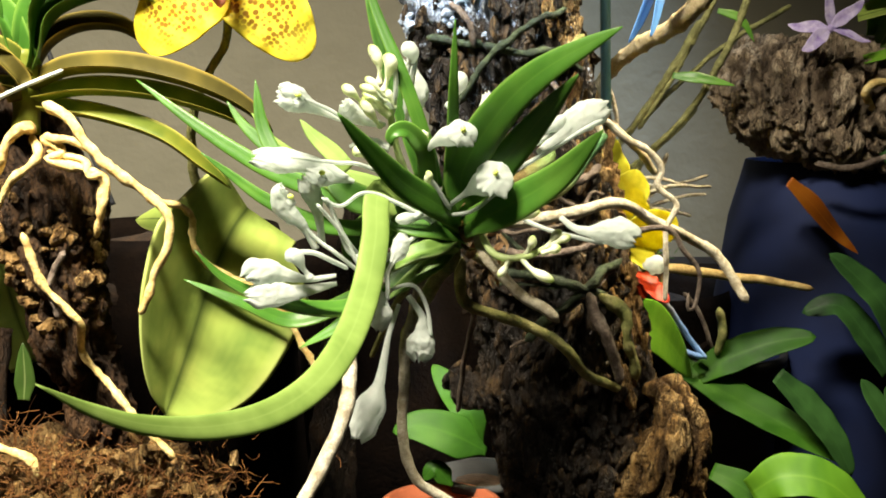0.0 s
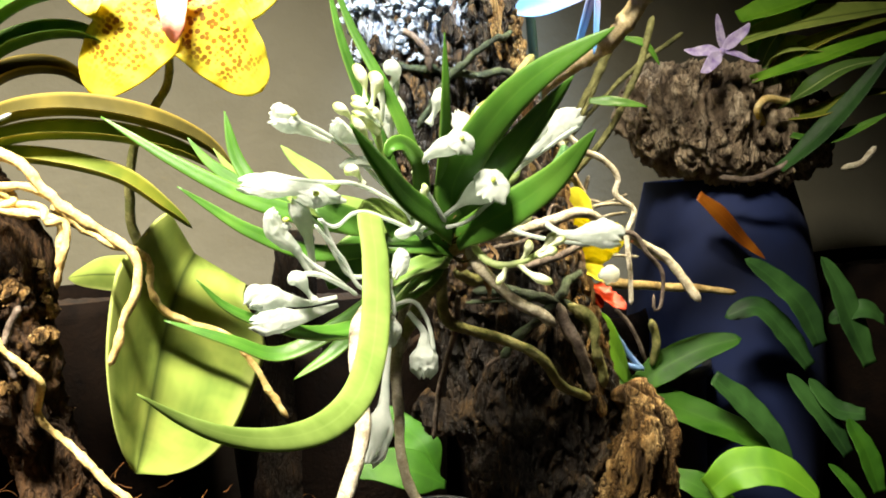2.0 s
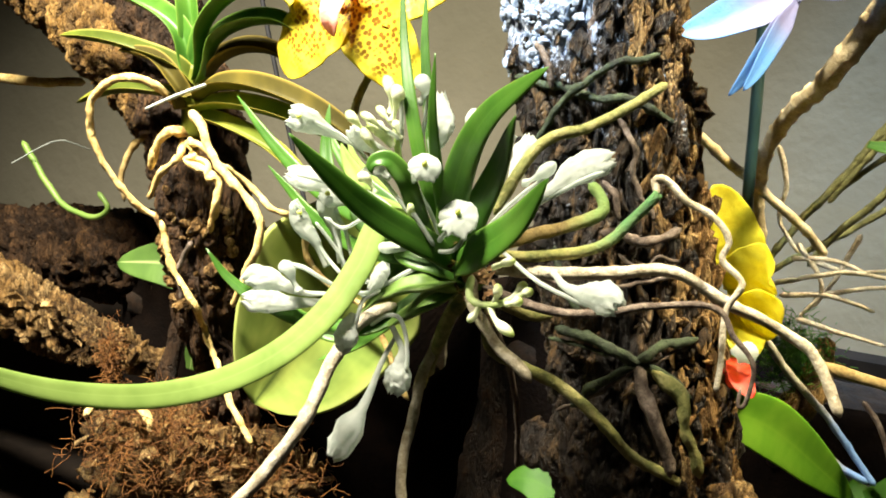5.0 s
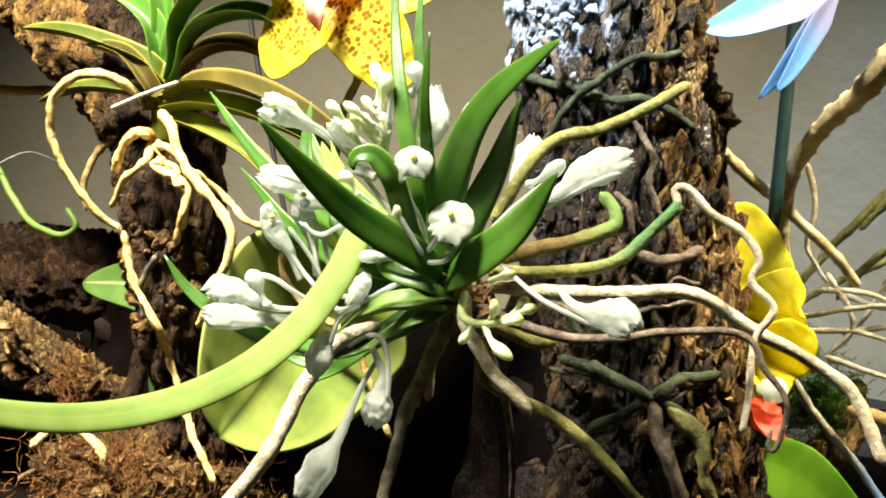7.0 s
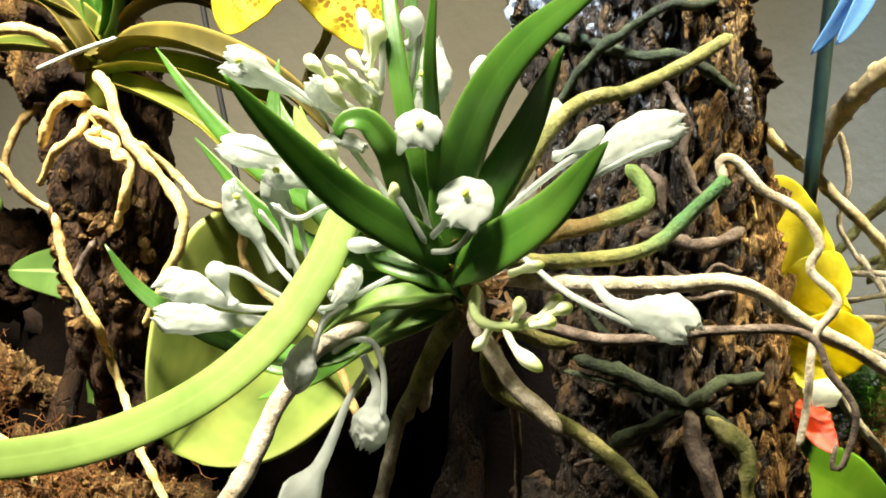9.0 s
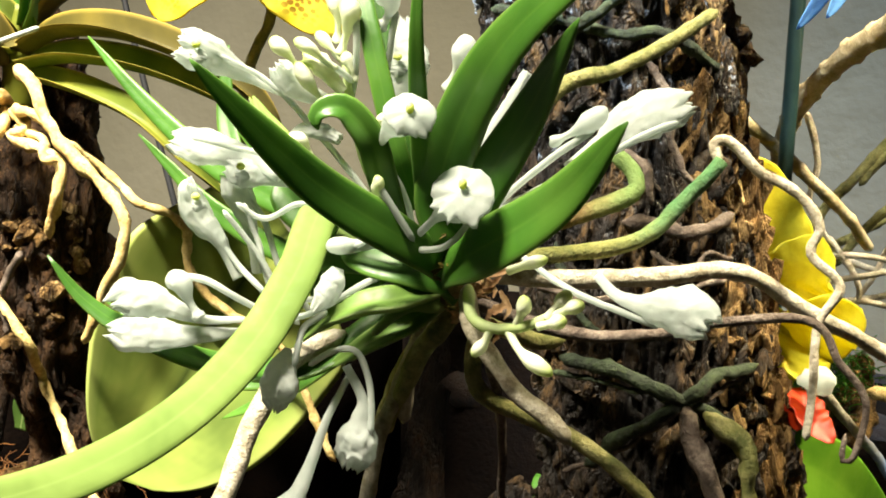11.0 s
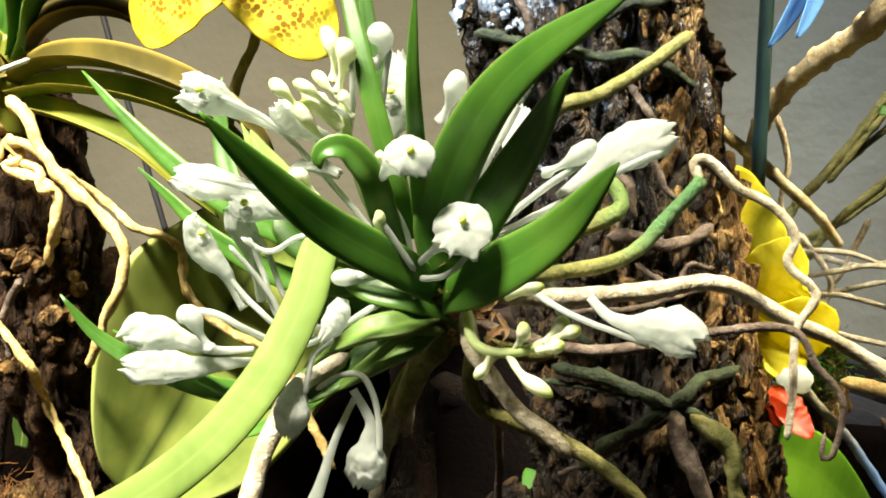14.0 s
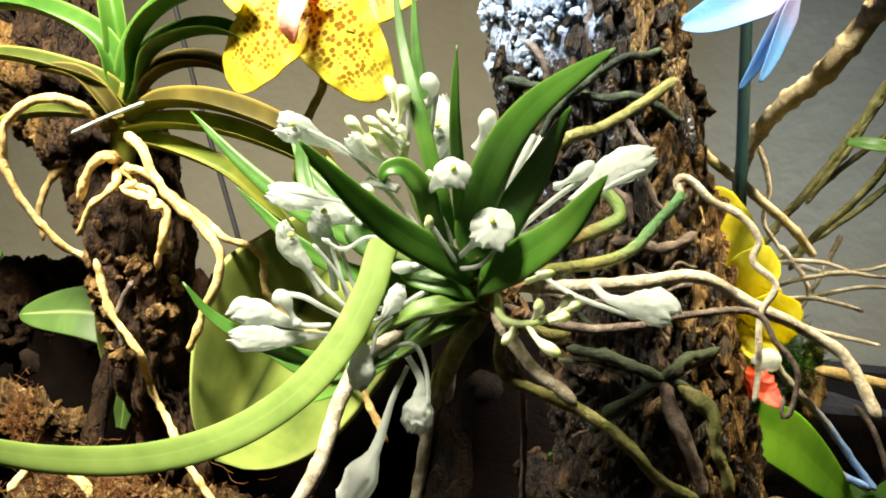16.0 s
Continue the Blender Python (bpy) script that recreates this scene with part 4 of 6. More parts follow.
# the low pair
shell_bloom([(-0.0331, 0.3120, 0.3078), (-0.0417, 0.3102, 0.3069), (-0.0484, 0.3083, 0.3087), (-0.0529, 0.3064, 0.3098), (-0.0570, 0.3046, 0.3099), (-0.0593, 0.3030, 0.3089)], [0.0006, 0.0010, 0.0022, 0.0041, 0.0040, 0.0011], seed=12, flat=0.42, frill=0.40)
shell_bloom([(-0.0330, 0.3120, 0.3053), (-0.0400, 0.3097, 0.3040), (-0.0456, 0.3075, 0.3032), (-0.0513, 0.3052, 0.3032), (-0.0554, 0.3030, 0.3031), (-0.0587, 0.3016, 0.3032)], [0.0007, 0.0016, 0.0025, 0.0042, 0.0039, 0.0012], seed=13, flat=0.42, frill=0.40)
club([(-0.0476, 0.3046, 0.3139), (-0.0448, 0.3046, 0.3152), (-0.0426, 0.3050, 0.3114), (-0.0402, 0.3060, 0.3078)], 0.0027, [(-0.0439, 0.3050, 0.3163), (-0.0390, 0.3060, 0.3158), (-0.0346, 0.3080, 0.3134), (-0.0295, 0.3130, 0.3097)], WHITE, 53)
# pouches about the middle
shell_bloom([(-0.0123, 0.3110, 0.3210), (-0.0127, 0.3100, 0.3187), (-0.0136, 0.3090, 0.3155), (-0.0154, 0.3080, 0.3125)], [0.0014, 0.0026, 0.0027, 0.0009], seed=14, flat=0.7)
club([(-0.0145, 0.3095, 0.3255), (-0.0120, 0.3095, 0.3258), (-0.0089, 0.3110, 0.3265), (-0.0061, 0.3140, 0.3287)], 0.0021, [(-0.0114, 0.3100, 0.3246), (-0.0075, 0.3120, 0.3259), (-0.0023, 0.3150, 0.3273), (0.0018, 0.3200, 0.3259)], WHITE, 54)
shell_bloom([(-0.0110, 0.3160, 0.3006), (-0.0067, 0.3159, 0.2943), (-0.0067, 0.3158, 0.2899), (-0.0069, 0.3158, 0.2862), (-0.0073, 0.3157, 0.2826), (-0.0076, 0.3150, 0.2800)], [0.0009, 0.0011, 0.0021, 0.0044, 0.0044, 0.0018], pedicel=[(-0.0214, 0.3200, 0.2985), (-0.0153, 0.3180, 0.3027), (-0.0099, 0.3165, 0.3040), (-0.0067, 0.3160, 0.3009), (-0.0046, 0.3155, 0.2947), (-0.0038, 0.3150, 0.2875)], seed=15, flat=0.7)
shell_bloom([(-0.0195, 0.3060, 0.3044), (-0.0197, 0.3042, 0.3003), (-0.0191, 0.3023, 0.2972), (-0.0194, 0.3019, 0.2945), (-0.0194, 0.3015, 0.2929)], [0.0009, 0.0032, 0.0040, 0.0028, 0.0010], pedicel=[(-0.0158, 0.3150, 0.3115), (-0.0171, 0.3080, 0.3089), (-0.0168, 0.3050, 0.3056), (-0.0169, 0.3040, 0.3013)], seed=16, flat=0.7)
shell_bloom([(-0.0142, 0.3250, 0.2962), (-0.0174, 0.3227, 0.2870), (-0.0193, 0.3204, 0.2776), (-0.0205, 0.3180, 0.2717), (-0.0229, 0.3157, 0.2651), (-0.0257, 0.3144, 0.2585), (-0.0275, 0.3130, 0.2549)], [0.0007, 0.0009, 0.0013, 0.0018, 0.0051, 0.0046, 0.0018], seed=17, flat=0.6)
# blooms over the bark
shell_bloom([(0.0296, 0.3220, 0.3454), (0.0356, 0.3226, 0.3496), (0.0404, 0.3232, 0.3540), (0.0447, 0.3238, 0.3568), (0.0485, 0.3244, 0.3584), (0.0513, 0.3250, 0.3597)], [0.0007, 0.0021, 0.0042, 0.0050, 0.0043, 0.0023], pedicel=[(0.0141, 0.3260, 0.3346), (0.0241, 0.3240, 0.3404), (0.0335, 0.3230, 0.3458), (0.0447, 0.3220, 0.3529), (0.0505, 0.3230, 0.3557)], seed=18, flat=0.35)
club([(0.0376, 0.3167, 0.3570), (0.0355, 0.3167, 0.3548), (0.0316, 0.3180, 0.3521), (0.0273, 0.3200, 0.3500)], 0.0024, [(0.0358, 0.3170, 0.3530), (0.0269, 0.3200, 0.3465), (0.0184, 0.3240, 0.3394), (0.0123, 0.3280, 0.3337)], WHITE, 55)
shell_bloom([(0.0376, 0.3240, 0.3247), (0.0417, 0.3228, 0.3215), (0.0460, 0.3216, 0.3204), (0.0507, 0.3204, 0.3202), (0.0552, 0.3192, 0.3202), (0.0589, 0.3180, 0.3192), (0.0608, 0.3170, 0.3183)], [0.0009, 0.0012, 0.0017, 0.0037, 0.0050, 0.0045, 0.0027], pedicel=[(0.0127, 0.3320, 0.3303), (0.0194, 0.3294, 0.3270), (0.0325, 0.3250, 0.3210), (0.0510, 0.3200, 0.3166)], seed=19, flat=0.45)
for k, pts in enumerate((
    [(-0.0049, 0.3360, 0.3206), (-0.0066, 0.3250, 0.3292), (-0.0201, 0.3180, 0.3458), (-0.0328, 0.3140, 0.3576), (-0.0435, 0.3070, 0.3627)],
    [(-0.0049, 0.3360, 0.3206), (-0.0046, 0.3220, 0.3286), (-0.0224, 0.3160, 0.3409), (-0.0345, 0.3120, 0.3430), (-0.0460, 0.3070, 0.3449)],
    [(-0.0049, 0.3360, 0.3206), (-0.0052, 0.3220, 0.3246), (-0.0228, 0.3180, 0.3330), (-0.0317, 0.3150, 0.3292), (-0.0374, 0.3120, 0.3321)],
    [(-0.0049, 0.3360, 0.3206), (-0.0098, 0.3220, 0.3179), (-0.0240, 0.3160, 0.3091), (-0.0306, 0.3140, 0.3198), (-0.0384, 0.3090, 0.3305)],
    [(-0.0049, 0.3360, 0.3206), (-0.0113, 0.3220, 0.3146), (-0.0277, 0.3160, 0.3135), (-0.0331, 0.3150, 0.3243), (-0.0361, 0.3130, 0.3321)],
    [(-0.0049, 0.3360, 0.3206), (-0.0011, 0.3200, 0.3251), (0.0089, 0.3140, 0.3277), (0.0152, 0.3080, 0.3330), (0.0177, 0.3040, 0.3354)],
    [(-0.0049, 0.3360, 0.3206), (-0.0051, 0.3160, 0.3327), (-0.0077, 0.3110, 0.3266), (-0.0118, 0.3090, 0.3257)],
    [(-0.0049, 0.3360, 0.3206), (-0.0024, 0.3220, 0.3343), (-0.0057, 0.3160, 0.3435), (-0.0045, 0.3100, 0.3480), (-0.0016, 0.3060, 0.3510)],
)):
    part("pedicel", tube(pts, (0.0008, 0.0006), n=7, bend=0.3, wobble=0.05, seed=150 + k), WHITE, orchid)
part("flower_stalk", tube([(-0.0100, 0.3280, 0.3330), (-0.0135, 0.3230, 0.3430), (-0.0155, 0.3195, 0.3520), (-0.0165, 0.3175, 0.3590), (-0.0172, 0.3170, 0.3640)], (0.0014, 0.0009), n=10, bend=0.2), STALK, orchid, "green flower spike")
part("flower_stalk", tube([(0.0120, 0.3220, 0.3198), (0.0154, 0.3150, 0.3146), (0.0206, 0.3120, 0.3132), (0.0279, 0.3100, 0.3149), (0.0352, 0.3090, 0.3193)], (0.0013, 0.0009), n=8, bend=0), STALK, orchid, "green flower stalk with small buds")
for pts, r in (
    ([(0.0254, 0.3110, 0.3141), (0.0272, 0.3090, 0.3181), (0.0273, 0.3080, 0.3208)], 0.0018),
    ([(0.0239, 0.3110, 0.3136), (0.0277, 0.3090, 0.3098), (0.0341, 0.3080, 0.3067)], 0.0020),
    ([(0.0206, 0.3120, 0.3135), (0.0192, 0.3120, 0.3101), (0.0171, 0.3120, 0.3073)], 0.0016),
    ([(0.0331, 0.3090, 0.3177), (0.0362, 0.3080, 0.3195), (0.0388, 0.3070, 0.3208)], 0.0018),
    ([(0.0317, 0.3090, 0.3168), (0.0344, 0.3090, 0.3207), (0.0360, 0.3080, 0.3223)], 0.0018),
    ([(0.0303, 0.3090, 0.3152), (0.0335, 0.3080, 0.3164), (0.0358, 0.3070, 0.3174)], 0.0018),
    ([(0.0218, 0.3160, 0.3242), (0.0261, 0.3140, 0.3262), (0.0300, 0.3130, 0.3277)], 0.0016),
):
    bud(pts, r * 0.78)


def root(points, radius, mat, seed, label="", **kw):
    return part("root", tube(points, radius, seed=seed, **kw), mat, orchid, label)


root([(0.0089, 0.3413, 0.3203), (0.0290, 0.3445, 0.3214), (0.0475, 0.3531, 0.3235), (0.0624, 0.3620, 0.3255), (0.0793, 0.3722, 0.3170), (0.0949, 0.3835, 0.3098), (0.1060, 0.3870, 0.3020), (0.1166, 0.3828, 0.2854)], (0.0022, 0.0019), ROOT_SILVER, 1, "long silvery root reaching past the bark")
root([(0.0096, 0.3350, 0.3146), (0.0214, 0.3420, 0.3109), (0.0357, 0.3450, 0.3096), (0.0481, 0.3480, 0.3113), (0.0616, 0.3520, 0.3155)] + [(0.0795, 0.3570, 0.3168)] + [(0.0851, 0.3580, 0.3092), (0.0914, 0.3600, 0.3015), (0.0911, 0.3610, 0.2892), (0.0888, 0.3620, 0.2870), (0.0886, 0.3620, 0.2931)], (0.0017, 0.0006), ROOT_DARK, 2, "thin dead grey root")
root([(0.0123, 0.3350, 0.3253), (0.0263, 0.3450, 0.3263), (0.0412, 0.3520, 0.3309), (0.0488, 0.3570, 0.3395), (0.0539, 0.3580, 0.3460), (0.0563, 0.3590, 0.3499)], (0.0020, 0.0016), ROOT_TEAL, 3, "root, green where it grips the bark", tip=False)
root([(0.0563, 0.3590, 0.3494), (0.0548, 0.3600, 0.3523), (0.0547, 0.3600, 0.3543), (0.0581, 0.3610, 0.3542), (0.0644, 0.3630, 0.3488), (0.0742, 0.3650, 0.3436), (0.0786, 0.3660, 0.3373), (0.0775, 0.3660, 0.3309), (0.0842, 0.3660, 0.3246), (0.0803, 0.3650, 0.3144), (0.0808, 0.3650, 0.3012), (0.0810, 0.3650, 0.2892)], (0.0013, 0.0009), ROOT_SILVER, 14, "wavy silvery root end")
root([(0.0115, 0.3350, 0.3382), (0.0174, 0.3400, 0.3547), (0.0231, 0.3480, 0.3646), (0.0320, 0.3560, 0.3685), (0.0409, 0.3650, 0.3754)] + [(0.0507, 0.3738, 0.3853)], (0.0020, 0.0016), ROOT_GREEN, 4)
root([(0.0088, 0.3350, 0.3267), (0.0213, 0.3500, 0.3328), (0.0312, 0.3580, 0.3375), (0.0380, 0.3610, 0.3416), (0.0364, 0.3630, 0.3463), (0.0304, 0.3660, 0.3503)], (0.0022, 0.0020), ROOT_TIPPED, 5)
root([(0.0107, 0.3250, 0.3195), (0.0147, 0.3200, 0.3110), (0.0243, 0.3180, 0.3008), (0.0324, 0.3180, 0.2957)] + [(0.0369, 0.3181, 0.2913)], (0.0020, 0.0018), ROOT_SILVER, 6)
root([(0.0063, 0.3500, 0.3080), (0.0078, 0.3518, 0.2919), (0.0277, 0.3620, 0.2822), (0.0436, 0.3630, 0.2735), (0.0551, 0.3745, 0.2591), (0.0855, 0.3985, 0.2421)], (0.0021, 0.0018), ROOT_GREEN, 7, "olive-green root creeping along the bark")
root([(0.0010, 0.3440, 0.3180), (-0.0073, 0.3457, 0.3000), (-0.0132, 0.3411, 0.2737), (-0.0123, 0.3344, 0.2394), (0.0015, 0.3347, 0.2256), (0.018, 0.345, 0.215)], (0.0020, 0.0017), ROOT_SILVER, 8)
root([(-0.0180, 0.3300, 0.3050), (-0.0265, 0.3200, 0.2980), (-0.0290, 0.3120, 0.2880), (-0.0290, 0.3000, 0.2720), (-0.0350, 0.2910, 0.2560), (-0.0455, 0.2823, 0.2384), (-0.0600, 0.2740, 0.2180)], (0.0024, 0.0023), ROOT_SILVER, 9, "thick silvery root hanging free")
root([(-0.0006, 0.3400, 0.3140), (-0.0087, 0.3500, 0.3019), (-0.0172, 0.3600, 0.2889), (-0.0266, 0.3700, 0.2672)], (0.0014, 0.001), ROOT_GREEN, 10)
root([(0.0053, 0.3360, 0.3129), (0.0026, 0.3350, 0.3081), (-0.0031, 0.3380, 0.3006), (-0.0086, 0.3430, 0.2912), (-0.0139, 0.3500, 0.2781)], (0.0026, 0.0018), ROOT_GREEN, 15)
root([(0.0018, 0.3400, 0.3110), (-0.0019, 0.3400, 0.3030), (-0.0067, 0.3440, 0.2939), (-0.0101, 0.3500, 0.2815)], (0.0022, 0.0016), ROOT_SILVER, 16)
root([(0.0050, 0.3280, 0.3135), (0.0003, 0.3240, 0.3138), (-0.0041, 0.3230, 0.3113), (-0.0094, 0.3240, 0.3063)], (0.0016, 0.0009), LEAF_BASE, 17)
root([(0.0109, 0.3450, 0.3012), (0.0112, 0.3600, 0.2851), (0.0080, 0.3800, 0.2623), (0.0057, 0.3900, 0.2401)], (0.0012, 0.001), ROOT_DARK, 11)
root([(0.0104, 0.3450, 0.3095), (0.0184, 0.3550, 0.3050), (0.0255, 0.3620, 0.3058)], (0.0024, 0.0018), ROOT_GREEN, 13)

# dead and mossy roots wrapped round the cork
wrap = thing("dead_roots", (0.0479, 0.3780, 0.2955), "tangle of dark dead roots wrapped round the cork bark", "dead roots")
for k, (pts, r, mat) in enumerate((
    ([(0.0218, 0.3720, 0.2989), (0.0385, 0.3700, 0.2974), (0.0541, 0.3720, 0.2927), (0.0699, 0.3840, 0.2820)], 0.0019, ROOT_MOSSY),
    ([(0.0308, 0.3720, 0.2728), (0.0429, 0.3700, 0.2838), (0.0572, 0.3720, 0.2975), (0.0674, 0.3860, 0.3020)], 0.0018, ROOT_MOSSY),
    ([(0.0057, 0.3760, 0.3602), (0.0141, 0.3710, 0.3737), (0.0248, 0.3690, 0.3844), (0.0356, 0.3700, 0.3907), (0.0448, 0.3810, 0.3952)], 0.0014, ROOT_MOSSY),
    ([(-0.0060, 0.3780, 0.3846), (0.0162, 0.3730, 0.3808), (0.0378, 0.3720, 0.3786), (0.0528, 0.3860, 0.3733)], 0.0016, ROOT_MOSSY),
    ([(0.0189, 0.3740, 0.2946), (0.0350, 0.3710, 0.2942), (0.0509, 0.3710, 0.2916), (0.0642, 0.3800, 0.2820)], 0.0008, ROOT_MOSSY),
    ([(0.0251, 0.3740, 0.2698), (0.0396, 0.3710, 0.2787), (0.0528, 0.3700, 0.2903), (0.0664, 0.3840, 0.2986)], 0.0007, ROOT_DARK),
    ([(0.0133, 0.3720, 0.3161), (0.0283, 0.3710, 0.3140), (0.0439, 0.3710, 0.3172), (0.0594, 0.3820, 0.3222)], 0.0009, ROOT_DARK),
    ([(0.0412, 0.3730, 0.3274), (0.0503, 0.3720, 0.3229), (0.0549, 0.3730, 0.3285), (0.0602, 0.3800, 0.3268)], 0.0008, ROOT_DARK),
    ([(0.0345, 0.3730, 0.3743), (0.0423, 0.3720, 0.3640), (0.0448, 0.3720, 0.3520), (0.0514, 0.3740, 0.3403)], 0.0010, ROOT_DARK),
    ([(0.0019, 0.3740, 0.3968), (0.0088, 0.3710, 0.3893), (0.0121, 0.3710, 0.3805)], 0.0014, ROOT_DARK),
    ([(0.0536, 0.3700, 0.2921), (0.0568, 0.3700, 0.2821), (0.0615, 0.3720, 0.2718), (0.0666, 0.3750, 0.2560)], 0.0026, ROOT_DARK),
    ([(0.0578, 0.3710, 0.2907), (0.0664, 0.3740, 0.2843), (0.0703, 0.3780, 0.2717), (0.0761, 0.3840, 0.2551)], 0.0024, ROOT_GREEN),
    ([(0.0335, 0.3740, 0.3338), (0.0477, 0.3730, 0.3331), (0.0601, 0.3820, 0.3373)], 0.0018, ROOT_DARK),
    ([(0.0323, 0.3740, 0.3514), (0.0383, 0.3720, 0.3465), (0.0406, 0.3720, 0.3379)], 0.0012, ROOT_DARK),
    ([(0.0176, 0.3740, 0.3272), (0.0227, 0.3720, 0.3134), (0.0326, 0.3710, 0.3037)], 0.0012, ROOT_MOSSY),
    ([(0.0241, 0.3800, 0.4032), (0.0218, 0.3760, 0.3955), (0.0226, 0.3760, 0.4095), (0.0264, 0.3760, 0.4200)], 0.0016, ROOT_DARK),
)):
    part("dead_root", tube(pts, (r, r * 0.8), seed=20 + k, bend=1.3, wobble=0.45), mat, wrap)

# ---------------------------------------------------------------- the strap-leaved orchid on its own log
VLOG = [(-0.1332, 0.4000, 0.1750), (-0.1372, 0.3920, 0.2515), (-0.1419, 0.3850, 0.2668), (-0.1458, 0.3850, 0.2904), (-0.1487, 0.3850, 0.3135), (-0.1523, 0.3850, 0.3290), (-0.1823, 0.4050, 0.3640), (-0.2171, 0.4200, 0.3982), (-0.2618, 0.4400, 0.4399)]
vlog = thing("bark_log", VLOG[0], "weathered brown log with furrowed bark, wrapped in coir", "log")
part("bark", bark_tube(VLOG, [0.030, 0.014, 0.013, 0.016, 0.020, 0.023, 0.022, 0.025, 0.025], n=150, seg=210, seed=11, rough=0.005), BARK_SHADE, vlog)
crusted("bark_flake", crust((5, 150), (0.27, 0.35), 190, 0.0018, 41, 0.000, 0.8, 4.0, VLOG, 0.0190, 0.6), BARK_GOLD, "golden scaly bark flakes", vlog)
part("side_branch", tube([(-0.1836, 0.4150, 0.2683), (-0.1838, 0.4100, 0.2494), (-0.1856, 0.4050, 0.2249)], (0.0045, 0.0050), seed=43, wobble=0.3, tip=False), BARK_SHADE, vlog, "short dark side branch")
HLOG = [(-0.5308, 0.4400, 0.2687), (-0.3870, 0.4400, 0.2490), (-0.3084, 0.4400, 0.2368), (-0.2519, 0.4450, 0.2287), (-0.2236, 0.4500, 0.2241)]
hlog = thing("fallen_log", HLOG[0], "light brown bark log lying behind the coir", "log")
part("bark", bark_tube(HLOG, [0.026, 0.024, 0.022, 0.018, 0.008], n=130, seg=170, seed=15, rough=0.007), BARK_GOLD, hlog)
DLOG = [(-0.6446, 0.5200, 0.2348), (-0.4841, 0.5200, 0.2482), (-0.3668, 0.5200, 0.2608), (-0.2478, 0.5300, 0.2666), (-0.1623, 0.5400, 0.2520)]
dlog = thing("dark_log", DLOG[0], "dark weathered bark log lying along the wall", "log")
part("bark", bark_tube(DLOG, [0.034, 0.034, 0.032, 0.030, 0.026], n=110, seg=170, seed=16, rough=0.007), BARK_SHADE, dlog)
TLOG = [(-0.3469, 0.4150, 0.4447), (-0.2847, 0.4120, 0.4128), (-0.2314, 0.4050, 0.3834), (-0.1915, 0.4000, 0.3551), (-0.1685, 0.4000, 0.3274)]
tlog = thing("leaning_log", TLOG[0], "pale furrowed log leaning over behind the strap-leaved orchid", "log")
part("bark", bark_tube(TLOG, [0.018, 0.018, 0.017, 0.015, 0.010], n=110, seg=150, seed=17, rough=0.005), BARK_WARM, tlog)


def chips(name, places, spread, count, size, mat, seed, label):
    """Loose flakes of bark, each a small uneven block."""
    rnd = random.Random(seed)
    verts, faces = [], []
    for _ in range(count):
        c = Vector(rnd.choice(places)) + Vector((rnd.gauss(0, spread[0]), rnd.gauss(0, spread[1]), rnd.gauss(0, spread[2])))
        turn = Euler((rnd.uniform(0, 6), rnd.uniform(0, 6), rnd.uniform(0, 6))).to_matrix()
        sx, sy, sz = size * rnd.uniform(0.5, 1.4), size * rnd.uniform(0.4, 1.0), size * rnd.uniform(0.15, 0.4)
        o = len(verts)
        for x in (-1, 1):
            for y in (-1, 1):
                for z in (-1, 1):
                    k = rnd.uniform(0.6, 1.15)
                    verts.append(c + turn @ Vector((x * sx * k, y * sy * k, z * sz)))
        for f in ((0, 1, 3, 2), (4, 6, 7, 5), (0, 4, 5, 1), (2, 3, 7, 6), (0, 2, 6, 4), (1, 5, 7, 3)):
            faces.append(tuple(o + q for q in f))
    ob = part(name, (verts, faces, {"cavity": [0.7] * len(verts)}), mat)
    for p in ob.data.polygons:
        p.use_smooth = False
    return tagged(ob, label, "bark chips", kind="stuff")


